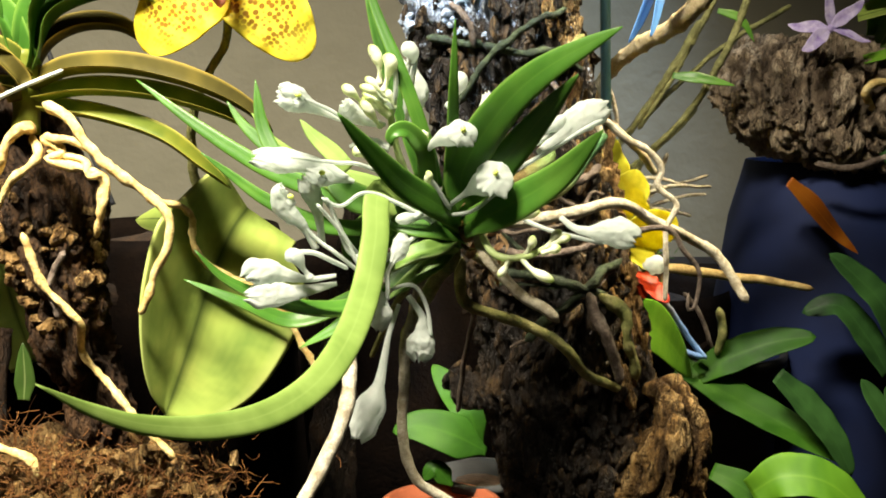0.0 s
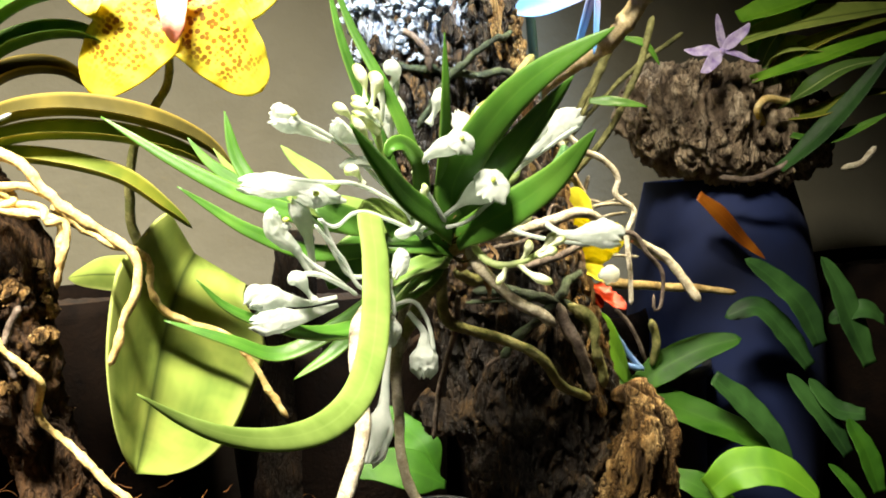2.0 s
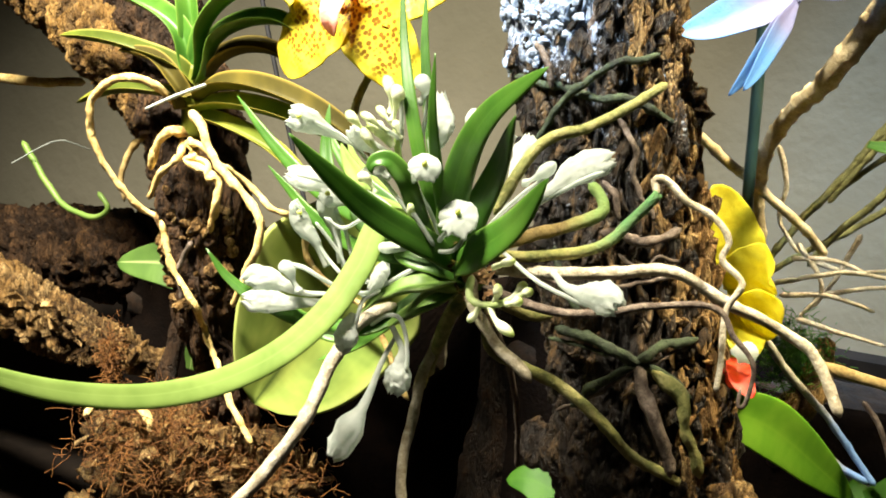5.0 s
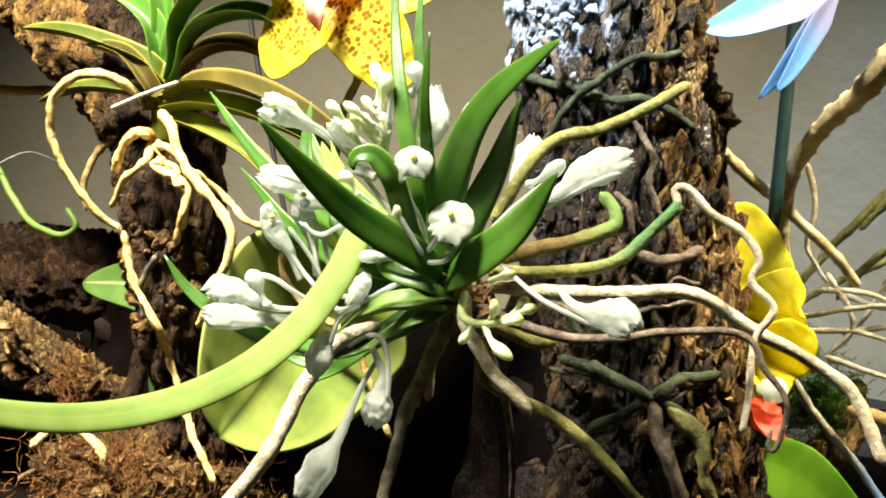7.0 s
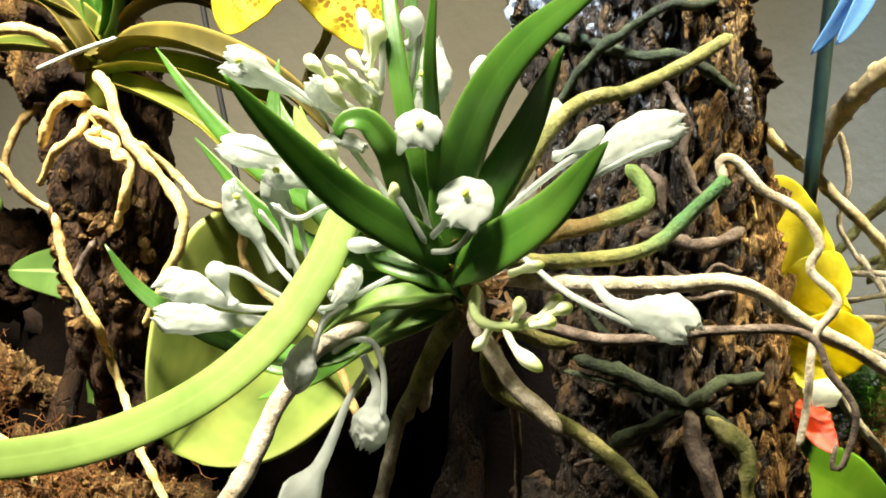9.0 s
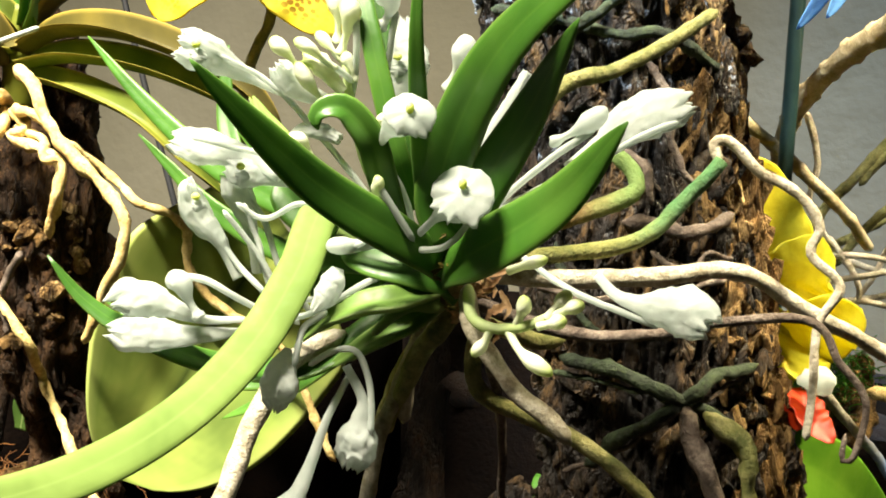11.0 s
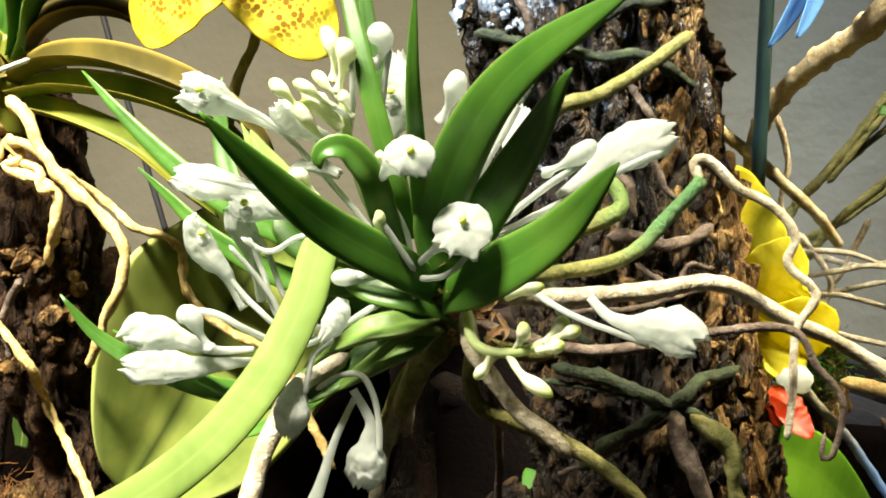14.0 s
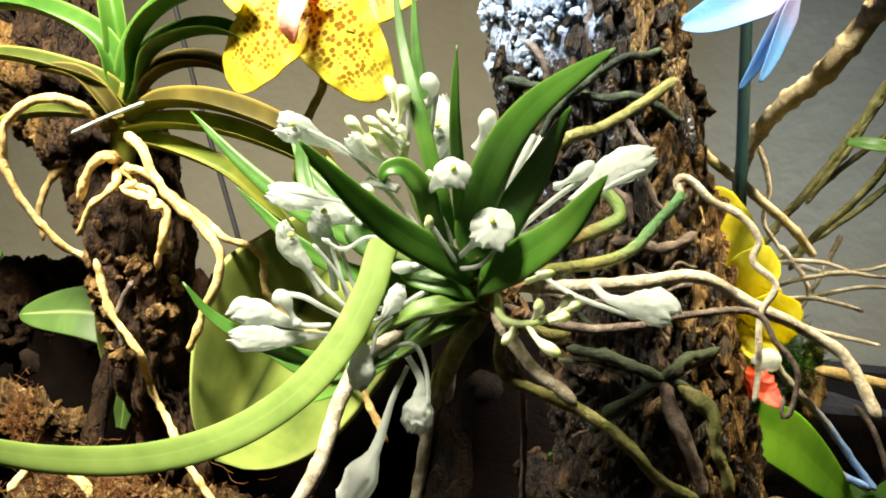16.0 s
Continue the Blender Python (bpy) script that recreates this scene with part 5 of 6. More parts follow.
strap_orchid = thing("strap_leaf_orchid", (-0.1527, 0.3750, 0.3606), "strap-leaved orchid with arching green leaves and cream roots on a log", "orchid")
UPWARD = (0, -0.55, 0.83)
for pts, w, mat in (
    ([(-0.1508, 0.3750, 0.3733), (-0.1582, 0.3720, 0.3916), (-0.1750, 0.3700, 0.4017), (-0.1992, 0.3700, 0.4071), (-0.2327, 0.3700, 0.4062)], 0.0098, LEAF_DEEP),
    ([(-0.1499, 0.3730, 0.3710), (-0.1561, 0.3670, 0.3786), (-0.1700, 0.3620, 0.3829), (-0.1872, 0.3580, 0.3862), (-0.2111, 0.3550, 0.3877)], 0.0079, LEAF_STRAP),
    ([(-0.1491, 0.3700, 0.3656), (-0.1649, 0.3660, 0.3668), (-0.1822, 0.3620, 0.3660), (-0.2041, 0.3600, 0.3598)], 0.0067, LEAF_STRAP),
    ([(-0.1532, 0.3780, 0.3757), (-0.1551, 0.3760, 0.3943), (-0.1597, 0.3760, 0.4111), (-0.1688, 0.3800, 0.4290)], 0.0098, LEAF_DEEP),
    ([(-0.1499, 0.3760, 0.3755), (-0.1445, 0.3720, 0.3938), (-0.1326, 0.3700, 0.4057), (-0.1163, 0.3700, 0.4116), (-0.0956, 0.3700, 0.4104)], 0.0104, LEAF_DEEP),
    ([(-0.1485, 0.3770, 0.3736), (-0.1410, 0.3760, 0.3903), (-0.1267, 0.3760, 0.3976), (-0.1114, 0.3780, 0.3990), (-0.1006, 0.3800, 0.3943)], 0.0104, LEAF_DEEP),
    ([(-0.1510, 0.3800, 0.3695), (-0.1435, 0.3800, 0.3814), (-0.1327, 0.3820, 0.3874), (-0.1200, 0.3850, 0.3876), (-0.1107, 0.3900, 0.3821)], 0.0098, LEAF_OLD),
    ([(-0.1471, 0.3740, 0.3660), (-0.1333, 0.3700, 0.3712), (-0.1129, 0.3680, 0.3716), (-0.0921, 0.3680, 0.3672), (-0.0740, 0.3720, 0.3594), (-0.0624, 0.3760, 0.3503)], 0.0104, LEAF_OLD),
    ([(-0.1454, 0.3720, 0.3617), (-0.1267, 0.3680, 0.3641), (-0.1026, 0.3670, 0.3623), (-0.0815, 0.3700, 0.3566), (-0.0684, 0.3750, 0.3500)], 0.0092, LEAF_STRAP),
    ([(-0.1438, 0.3700, 0.3585), (-0.1225, 0.3660, 0.3551), (-0.1012, 0.3660, 0.3481), (-0.0872, 0.3700, 0.3371), (-0.0783, 0.3750, 0.3297)], 0.0079, LEAF_STRAP),
    ([(-0.1515, 0.3700, 0.3624), (-0.1517, 0.3650, 0.3702), (-0.1622, 0.3620, 0.3799), (-0.1811, 0.3600, 0.3835)], 0.0073, LEAF_OLD),
):
    part("leaf", blade(pts, w, UPWARD, fold=1.1, base=0.9, sharp=5, power=0.7, thick=0.0014, seg=30), mat, strap_orchid)
part("stem", tube([(-0.1530, 0.3760, 0.3501), (-0.1519, 0.3760, 0.3649), (-0.1523, 0.3770, 0.3798)], (0.005, 0.006), wobble=0.2, tip=False), LEAF_STRAP, strap_orchid, "short stem of overlapping leaf bases")
for k, (pts, r, mat) in enumerate((
    ([(-0.1553, 0.3700, 0.3633), (-0.1610, 0.3580, 0.3713), (-0.1709, 0.3520, 0.3721), (-0.1827, 0.3500, 0.3629), (-0.1866, 0.3520, 0.3485), (-0.1811, 0.3580, 0.3334), (-0.1723, 0.3680, 0.3191), (-0.1647, 0.3750, 0.3134), (-0.1564, 0.3850, 0.3043)], (0.0018, 0.0012), ROOT_CREAM),
    ([(-0.1400, 0.3600, 0.3610), (-0.1283, 0.3560, 0.3543), (-0.1224, 0.3550, 0.3447), (-0.1116, 0.3550, 0.3356), (-0.1011, 0.3550, 0.3285), (-0.0960, 0.3550, 0.3173), (-0.1004, 0.3560, 0.3033)] + [(-0.1081, 0.3566, 0.2866)], (0.0019, 0.0014), ROOT_CREAM),
    ([(-0.1229, 0.3624, 0.3411), (-0.1175, 0.3720, 0.3338), (-0.1023, 0.3726, 0.3247), (-0.0952, 0.3809, 0.3199), (-0.0926, 0.3881, 0.3009), (-0.0675, 0.3957, 0.2845), (-0.0491, 0.4007, 0.2522)], (0.0014, 0.0013), ROOT_CREAM),
    ([(-0.1453, 0.3660, 0.3510), (-0.1465, 0.3580, 0.3526), (-0.1520, 0.3560, 0.3452), (-0.1560, 0.3570, 0.3349)], (0.0020, 0.0014), ROOT_CREAM),
    ([(-0.1462, 0.3640, 0.3499), (-0.1416, 0.3570, 0.3418), (-0.1510, 0.3570, 0.3332), (-0.1580, 0.3600, 0.3235)], (0.0018, 0.0012), ROOT_CREAM),
    ([(-0.1422, 0.3620, 0.3490), (-0.1329, 0.3580, 0.3443), (-0.1388, 0.3580, 0.3419), (-0.1287, 0.3560, 0.3385), (-0.1204, 0.3560, 0.3360), (-0.1196, 0.3570, 0.3292), (-0.1210, 0.3580, 0.3191)], (0.0017, 0.0014), ROOT_CREAM),
    ([(-0.1422, 0.3620, 0.3490), (-0.1304, 0.3560, 0.3483), (-0.1224, 0.3550, 0.3447)], (0.0016, 0.0012), ROOT_CREAM),
    ([(-0.1447, 0.3620, 0.3509), (-0.1453, 0.3570, 0.3522), (-0.1501, 0.3550, 0.3493), (-0.1523, 0.3550, 0.3432), (-0.1568, 0.3570, 0.3355)], (0.0015, 0.0013), ROOT_CREAM),
    ([(-0.1402, 0.3620, 0.3444), (-0.1260, 0.3560, 0.3406), (-0.1227, 0.3550, 0.3353), (-0.1178, 0.3550, 0.3362), (-0.1185, 0.3550, 0.3259), (-0.1226, 0.3580, 0.3136)], (0.0014, 0.0012), ROOT_CREAM),
    ([(-0.1769, 0.3750, 0.3490), (-0.1820, 0.3720, 0.3421), (-0.1851, 0.3700, 0.3311), (-0.1833, 0.3700, 0.3193)], (0.0016, 0.0010), ROOT_TAN),
    ([(-0.1486, 0.3570, 0.3156), (-0.1429, 0.3600, 0.2953), (-0.1319, 0.3620, 0.2818), (-0.1361, 0.3740, 0.2686), (-0.1227, 0.3700, 0.2542), (-0.1115, 0.3670, 0.2419)] + [(-0.0994, 0.3646, 0.2294)], (0.0015, 0.0013), ROOT_CREAM),
    ([(-0.1358, 0.3620, 0.3085), (-0.1423, 0.3620, 0.2955), (-0.1396, 0.3620, 0.2831)], (0.0014, 0.001), ROOT_DARK),
    ([(-0.1784, 0.3500, 0.2275), (-0.1748, 0.3600, 0.2362), (-0.1539, 0.3600, 0.2330), (-0.1484, 0.3600, 0.2233)], (0.0020, 0.0014), ROOT_CREAM),
)):
    part("root", tube(pts, r, seed=40 + k, wobble=0.4, bend=0.8), mat, strap_orchid)
part("tie_wire", tube([(-0.1592, 0.3550, 0.3600), (-0.1452, 0.3570, 0.3666), (-0.1321, 0.3600, 0.3723)], 0.0008, n=8, bend=0, wobble=0), TIE, strap_orchid, "pale wire tie")
part("root_tip", ball((-0.1363, 0.3761, 0.3762), 0.0022, squash=(1.6, 1, 0.9), rough=0.3), ROOT_CREAM, strap_orchid, "swollen white root tip")


def fibres(name, centre, spread, count, length, r, mat, seed, label, parent=None):
    """A mat of loose, curling fibres."""
    rnd = random.Random(seed)
    verts, faces = [], []
    for _ in range(count):
        q = Vector(centre) + Vector((rnd.gauss(0, spread[0]), rnd.gauss(0, spread[1]), rnd.gauss(0, spread[2])))
        d = Vector((rnd.gauss(0, 1), rnd.gauss(0, 1), rnd.gauss(0, 0.7))).normalized()
        curl = Vector((rnd.gauss(0, 1), rnd.gauss(0, 1), rnd.gauss(0, 1))) * 0.5
        step = length * rnd.uniform(0.5, 1.3) / 6
        base = len(verts)
        for i in range(7):
            s = d.orthogonal().normalized()
            u = d.cross(s)
            for j in range(3):
                a = 2 * math.pi * j / 3
                verts.append(q + (s * math.cos(a) + u * math.sin(a)) * r)
            if i:
                o = base + 3 * i
                for j in range(3):
                    faces.append((o - 3 + j, o - 3 + (j + 1) % 3, o + (j + 1) % 3, o + j))
            q = q + d * step
            d = (d + curl * 0.45 + Vector((rnd.gauss(0, 0.25), rnd.gauss(0, 0.25), rnd.gauss(0, 0.25)))).normalized()
    ob = part(name, (verts, faces, {}), mat, parent)
    return tagged(ob, label, "" if parent else "coir", kind="stuff")


fibres("coir_fibre", (-0.1611, 0.3850, 0.2050), (0.016, 0.012, 0.010), 1700, 0.012, 0.00018, FIBRE, 5, "loose brown coir fibre packed round the log")
fibres("coir_fibre", (-0.2307, 0.4150, 0.2330), (0.0025, 0.003, 0.008), 240, 0.010, 0.00018, FIBRE, 6, "tuft of brown coir fibre on the log")
fibres("coir_fibre", (-0.1433, 0.3800, 0.2150), (0.024, 0.012, 0.008), 2200, 0.012, 0.00018, FIBRE, 7, "loose brown coir fibre packed round the log")
chips("bark_chips", [(-0.1727, 0.3750, 0.2176), (-0.1424, 0.3750, 0.2144), (-0.1190, 0.3800, 0.2213), (-0.0996, 0.3800, 0.2086)], (0.010, 0.008, 0.006), 130, 0.0030, BARK_GOLD, 8, "broken bark chips lying in the coir")
chips("bark_chips", [(-0.1500, 0.3750, 0.2180), (-0.1344, 0.3750, 0.2180), (-0.1149, 0.3800, 0.2160), (-0.1003, 0.3900, 0.2097)], (0.010, 0.008, 0.006), 160, 0.0030, BARK_GOLD, 9, "broken bark chips lying in the coir")
chips("bark_chips", [(-0.3105, 0.4220, 0.2496), (-0.2836, 0.4220, 0.2447), (-0.2578, 0.4220, 0.2407), (-0.2352, 0.4260, 0.2371)], (0.008, 0.004, 0.004), 40, 0.0032, BARK_GOLD, 10, "bark flakes on the fallen log")
mound = thing("coir_mound", (-0.1485, 0.4000, 0.1716), "mound of dark coir and bark chips under the log", "coir")
part("mound", ball((-0.1736, 0.4000, 0.1479), 0.042, n=100, m=70, squash=(1.7, 0.9, 0.75), rough=0.35, seed=4), BARK_WARM, mound)
part("mound_side", ball((-0.1523, 0.3950, 0.1981), 0.036, n=90, m=60, squash=(1.7, 0.8, 0.85), rough=0.35, seed=9), BARK_WARM, mound)

tendril = thing("hanging_tendril", (-0.3448, 0.4600, 0.3445), "pale green looped tendril hanging before the wall", "tendril")
part("tendril", tube([(-0.3584, 0.4600, 0.3334), (-0.3428, 0.4600, 0.3182), (-0.3226, 0.4600, 0.3005), (-0.2971, 0.4600, 0.2954), (-0.2865, 0.4600, 0.3016), (-0.2938, 0.4600, 0.3104)], (0.0021, 0.0015), seed=121), LEAF_BASE, tendril)
part("wire", tube([(-0.3611, 0.4550, 0.3196), (-0.3242, 0.4550, 0.3362), (-0.2969, 0.4550, 0.3339)], 0.0004, n=6, bend=0.5), TIE, tendril, "thin pale blue wire")
bloomspike = thing("old_spike", (-0.4109, 0.4600, 0.3599), "old pale spike with a pinkish tip", "spike")
part("spike", tube([(-0.4436, 0.4600, 0.3665), (-0.3807, 0.4600, 0.3686), (-0.3442, 0.4600, 0.3691), (-0.3153, 0.4650, 0.3714)], (0.0032, 0.0026), seed=122), ROOT_CREAM, bloomspike)

# ---------------------------------------------------------------- broad-leaved orchid with spotted yellow flowers
moth = thing("moth_orchid", (-0.1121, 0.4300, 0.2097), "moth orchid with broad leaves and spotted yellow flowers", "orchid")
part("leaf", blade([(-0.0815, 0.4205, 0.3180), (-0.0875, 0.4120, 0.3080), (-0.0945, 0.4010, 0.2880), (-0.1000, 0.3870, 0.2650), (-0.1045, 0.3700, 0.2450)], 0.080, (0.78, -0.50, 0.38), thick=0.002, fold=0.42, crease=1.05, base=0.58, sharp=3.0, power=0.5, seg=44), LEAF_BROAD, moth, "broad folded grey-green leaf hanging tip down")
part("leaf", blade([(-0.1712, 0.4500, 0.2768), (-0.1946, 0.4470, 0.2778), (-0.2219, 0.4430, 0.2806), (-0.2558, 0.4400, 0.2770)], 0.031, (0.2, -0.85, 0.5), thick=0.0018, fold=0.2, base=0.9, sharp=2.6, power=0.6), LEAF_SIDE, moth)
part("leaf", blade([(-0.0937, 0.4600, 0.2982), (-0.1065, 0.4500, 0.3072), (-0.1213, 0.4400, 0.3108), (-0.1335, 0.4400, 0.3108)], 0.03, (0.1, -0.6, 0.75), thick=0.0018, fold=0.1, base=0.7, sharp=2.8), LEAF_BROAD, moth)
part("leaf", blade([(-0.1738, 0.4100, 0.2391), (-0.1728, 0.4100, 0.2488), (-0.1730, 0.4100, 0.2632)], 0.009, TOWARD, thick=0.0015), LEAF_SIDE, moth)
part("leaf", blade([(-0.1812, 0.4400, 0.2479), (-0.1833, 0.4300, 0.2704), (-0.1848, 0.4200, 0.2941), (-0.1932, 0.4200, 0.3107)], 0.03, (0.3, -0.8, 0.4), thick=0.0018, base=0.7, sharp=3), LEAF_BROAD, moth)
part("flower_stem", tube([(-0.1027, 0.4400, 0.3157), (-0.1057, 0.4300, 0.3359), (-0.1013, 0.4200, 0.3595), (-0.0916, 0.4100, 0.3750), (-0.0847, 0.4050, 0.3857), (-0.0822, 0.4000, 0.3960)], (0.0022, 0.0016), wobble=0.15, tip=False), ROOT_GREEN, moth, "olive flower stem with nodes")


def big_flower(name, centre, facing, up, size, mat, label, lips):
    """A flat five-tepalled flower with a lip and column. facing: where it looks; up: its upper tepal."""
    c, f = Vector(centre), Vector(facing).normalized()
    u = Vector(up)
    u = (u - f * u.dot(f)).normalized()
    s = u.cross(f)
    fl = part(name, ball(c - f * 0.003, 0.003, squash=(1, 1, 1)), YELLOW, moth, label)
    for ang, ln, w, back, kind in ((0, 1.0, 0.66, 0.004, 0), (138, 1.05, 0.74, 0.002, 0), (-138, 1.05, 0.74, 0.002, 0), (68, 1.0, 0.98, 0.004, 1), (-68, 1.0, 0.98, 0.004, 1)):
        a = radians(ang)
        d = u * math.cos(a) + s * math.sin(a)
        pts = [c - f * back, c + d * size * 0.35 * ln - f * back + f * 0.002, c + d * size * 0.7 * ln - f * (back + 0.001), c + d * size * ln - f * (back + 0.006)]
        part("petal" if kind else "sepal", blade(pts, w * size, f, thick=0.0010, fold=0.10, base=0.35, sharp=2.4, power=0.5, wave=0.05, seed=ang), mat, fl)
    lip = part("lip", blade([c + f * 0.001, c - u * size * 0.12 + f * 0.008, c - u * size * 0.30 + f * 0.011, c - u * size * 0.46 + f * 0.007], size * 0.26, f, thick=0.0015, fold=0.5, base=0.5, sharp=3), lips[1] if lips[0] is LIP else lips[0], fl, "lip with a pale tip")
    for k in (-1, 1):
        part("side_lobe", blade([c + f * 0.002, c + s * k * size * 0.13 + f * 0.008 + u * 0.002, c + s * k * size * 0.12 + f * 0.013 + u * size * 0.12], size * 0.28, f + s * (0.6 * k), thick=0.0012, fold=0.4), lips[0], lip)
    part("column", tube([c, c + f * 0.006 + u * 0.001, c + f * 0.010 - u * 0.001], (0.0036, 0.0030)), lips[1], fl, "pale column")
    return fl


big_flower("flower", (-0.0784, 0.3780, 0.4131), (0.05, -1, 0.12), (0.04, 0.0, 1.0), 0.043, SPOTTED, "yellow flower with red-brown spots and an orange lip", (LIP, LIP_PINK))
second = part("flower", ball((0.0745, 0.4200, 0.3070), 0.004, rough=0.2, seed=5), YELLOW, moth, "plain yellow flower with a red lip")
for kind, pts, w in (
    ("sepal", [(0.0735, 0.4240, 0.3140), (0.0705, 0.4250, 0.3270), (0.0655, 0.4210, 0.3410), (0.0595, 0.4160, 0.3530)], 0.0215),
    ("petal", [(0.0725, 0.4240, 0.3140), (0.0755, 0.4220, 0.3210), (0.0800, 0.4200, 0.3260), (0.0845, 0.4170, 0.3280)], 0.0240),
    ("petal", [(0.0745, 0.4190, 0.3050), (0.0795, 0.4120, 0.3080), (0.0855, 0.4040, 0.3130), (0.0913, 0.3980, 0.3172)], 0.0220),
    ("sepal", [(0.0745, 0.4180, 0.3060), (0.0720, 0.4120, 0.2990), (0.0703, 0.4080, 0.2890)], 0.0160),
    ("sepal", [(0.0755, 0.4170, 0.3050), (0.0790, 0.4070, 0.3000), (0.0820, 0.4000, 0.2950)], 0.0170),
):
    part(kind, blade(pts, w, (0.45, -0.85, 0.25), fold=0.15, base=0.55, sharp=2.8, power=0.5, wave=0.06, thick=0.0012), YELLOW, second)
part("throat", ball((0.0827, 0.3935, 0.2985), 0.0040, squash=(1.1, 0.7, 0.9), rough=0.3, seed=3), WHITE, second, "white throat")
part("front_lobe", blade([(0.0785, 0.4010, 0.2935), (0.0823, 0.3945, 0.2885), (0.0850, 0.3920, 0.2862), (0.0880, 0.3900, 0.2842)], 0.010, (0.45, -0.85, 0.25), fold=0.35, base=0.7, power=0.5, wave=0.1), RED, second, "red front lobe of the lip")
part("side_lobe", blade([(0.0767, 0.4025, 0.2940), (0.0783, 0.3980, 0.2880), (0.0795, 0.3960, 0.2845)], 0.008, (0.45, -0.85, 0.25), fold=0.4, base=0.7, power=0.5), RED, second)

# ---------------------------------------------------------------- canes and blue-white flowers
cane = thing("cane_orchid", (0.0748, 0.4500, 0.3072), "tall cane orchid with ringed brown stems and lilac flowers", "orchid")
for k, (pts, r, mat) in enumerate((
    ([(0.1260, 0.3900, 0.4380), (0.1130, 0.4000, 0.4190), (0.0965, 0.4100, 0.3963), (0.0848, 0.4328, 0.3861), (0.0740, 0.4504, 0.3769), (0.0673, 0.4601, 0.3645), (0.0661, 0.4689, 0.3485), (0.0690, 0.4750, 0.3300)], (0.0046, 0.0022), CANE),
    ([(0.0458, 0.4300, 0.3727), (0.0589, 0.4350, 0.3623), (0.0710, 0.4400, 0.3530), (0.0852, 0.4500, 0.3415), (0.0958, 0.4600, 0.3295)], (0.0019, 0.0017), CANE),
    ([(0.1189, 0.4800, 0.3991), (0.1085, 0.4800, 0.3796), (0.0939, 0.4800, 0.3571), (0.0805, 0.4800, 0.3386), (0.0652, 0.4800, 0.3125)], (0.0019, 0.0014), CANE_OLIVE),
    ([(0.1387, 0.4700, 0.4122), (0.1295, 0.4700, 0.3873), (0.1138, 0.4750, 0.3568), (0.0971, 0.4800, 0.3384), (0.0869, 0.4800, 0.3224)], (0.0018, 0.0014), CANE_OLIVE),
    ([(0.1669, 0.5000, 0.4076), (0.1376, 0.4900, 0.3911), (0.1105, 0.4850, 0.3699), (0.0940, 0.4800, 0.3541)], (0.0013, 0.0011), CANE_OLIVE),
    ([(0.1262, 0.4800, 0.4108), (0.1091, 0.4800, 0.3776), (0.0915, 0.4800, 0.3489)], (0.0015, 0.0012), CANE_OLIVE),
    ([(0.1234, 0.5000, 0.3591), (0.1055, 0.4900, 0.3423), (0.0915, 0.4850, 0.3325), (0.0713, 0.4800, 0.3176)], (0.0015, 0.0012), CANE_OLIVE),
)):
    part("cane", tube(pts, r, seed=60 + k, wobble=0.12, rings=0.012), mat, cane)
for k, pts in enumerate((
    [(0.0727, 0.4600, 0.3705), (0.0778, 0.4600, 0.3558), (0.0769, 0.4600, 0.3408), (0.0859, 0.4600, 0.3287)],
    [(0.0743, 0.4700, 0.3141), (0.0925, 0.4600, 0.3207), (0.1060, 0.4600, 0.3240), (0.1241, 0.4700, 0.3228)],
    [(0.0788, 0.4700, 0.3101), (0.0971, 0.4700, 0.3129), (0.1154, 0.4700, 0.3092)],
    [(0.0834, 0.4700, 0.3324), (0.0948, 0.4700, 0.3159), (0.0877, 0.4700, 0.3021)],
    [(0.1055, 0.4800, 0.3381), (0.0987, 0.4800, 0.3199), (0.0914, 0.4800, 0.3059)],
    [(0.0878, 0.4600, 0.3032), (0.1039, 0.4600, 0.3006), (0.1214, 0.4600, 0.2983)],
    [(0.0818, 0.4700, 0.3257), (0.0981, 0.4700, 0.3270), (0.1103, 0.4700, 0.3237)],
    [(0.0868, 0.4800, 0.3251), (0.1055, 0.4800, 0.3224), (0.1253, 0.4800, 0.3277)],
    [(0.0899, 0.4800, 0.3104), (0.1110, 0.4800, 0.3171), (0.1243, 0.4800, 0.3184)],
)):
    part("root", tube(pts, (0.0012, 0.0007), seed=80 + k), ROOT_SILVER, cane)
part("root", tube([(0.0777, 0.4400, 0.3003), (0.0894, 0.4500, 0.2835), (0.1045, 0.4600, 0.2667), (0.1157, 0.4680, 0.2515), (0.1245, 0.4700, 0.2415)], (0.0016, 0.0014), seed=95), ROOT_BLUE, cane, "blue-tinged root")

part("bark_mount", bark_tube([(0.0785, 0.4700, 0.2539), (0.0898, 0.4680, 0.2651), (0.0978, 0.4700, 0.2770), (0.0981, 0.4780, 0.2945)], [0.004, 0.0075, 0.0070, 0.003], n=50, seg=60, seed=52, rough=0.003), BARK_WARM, cane, "curved piece of tan bark")
fibres("moss", (0.0871, 0.4700, 0.2865), (0.0065, 0.0035, 0.0075), 900, 0.006, 0.00022, LEAF_LOW, 53, "tuft of dark green moss", cane)


def small_flower(centre, dirs, size, mat, label):
    c = Vector(centre)
    fl = part("flower", ball(c, 0.002), mat, cane, label)
    for d, f, w in dirs:
        d = Vector(d).normalized() * size
        part("petal", blade([c, c + d * 0.4, c + d * 0.75 + Vector((0, 0, -0.001)), c + d], size * w, f, thick=0.0008, fold=0.25, base=0.3, sharp=2.6, power=0.6), mat, fl)
    return fl


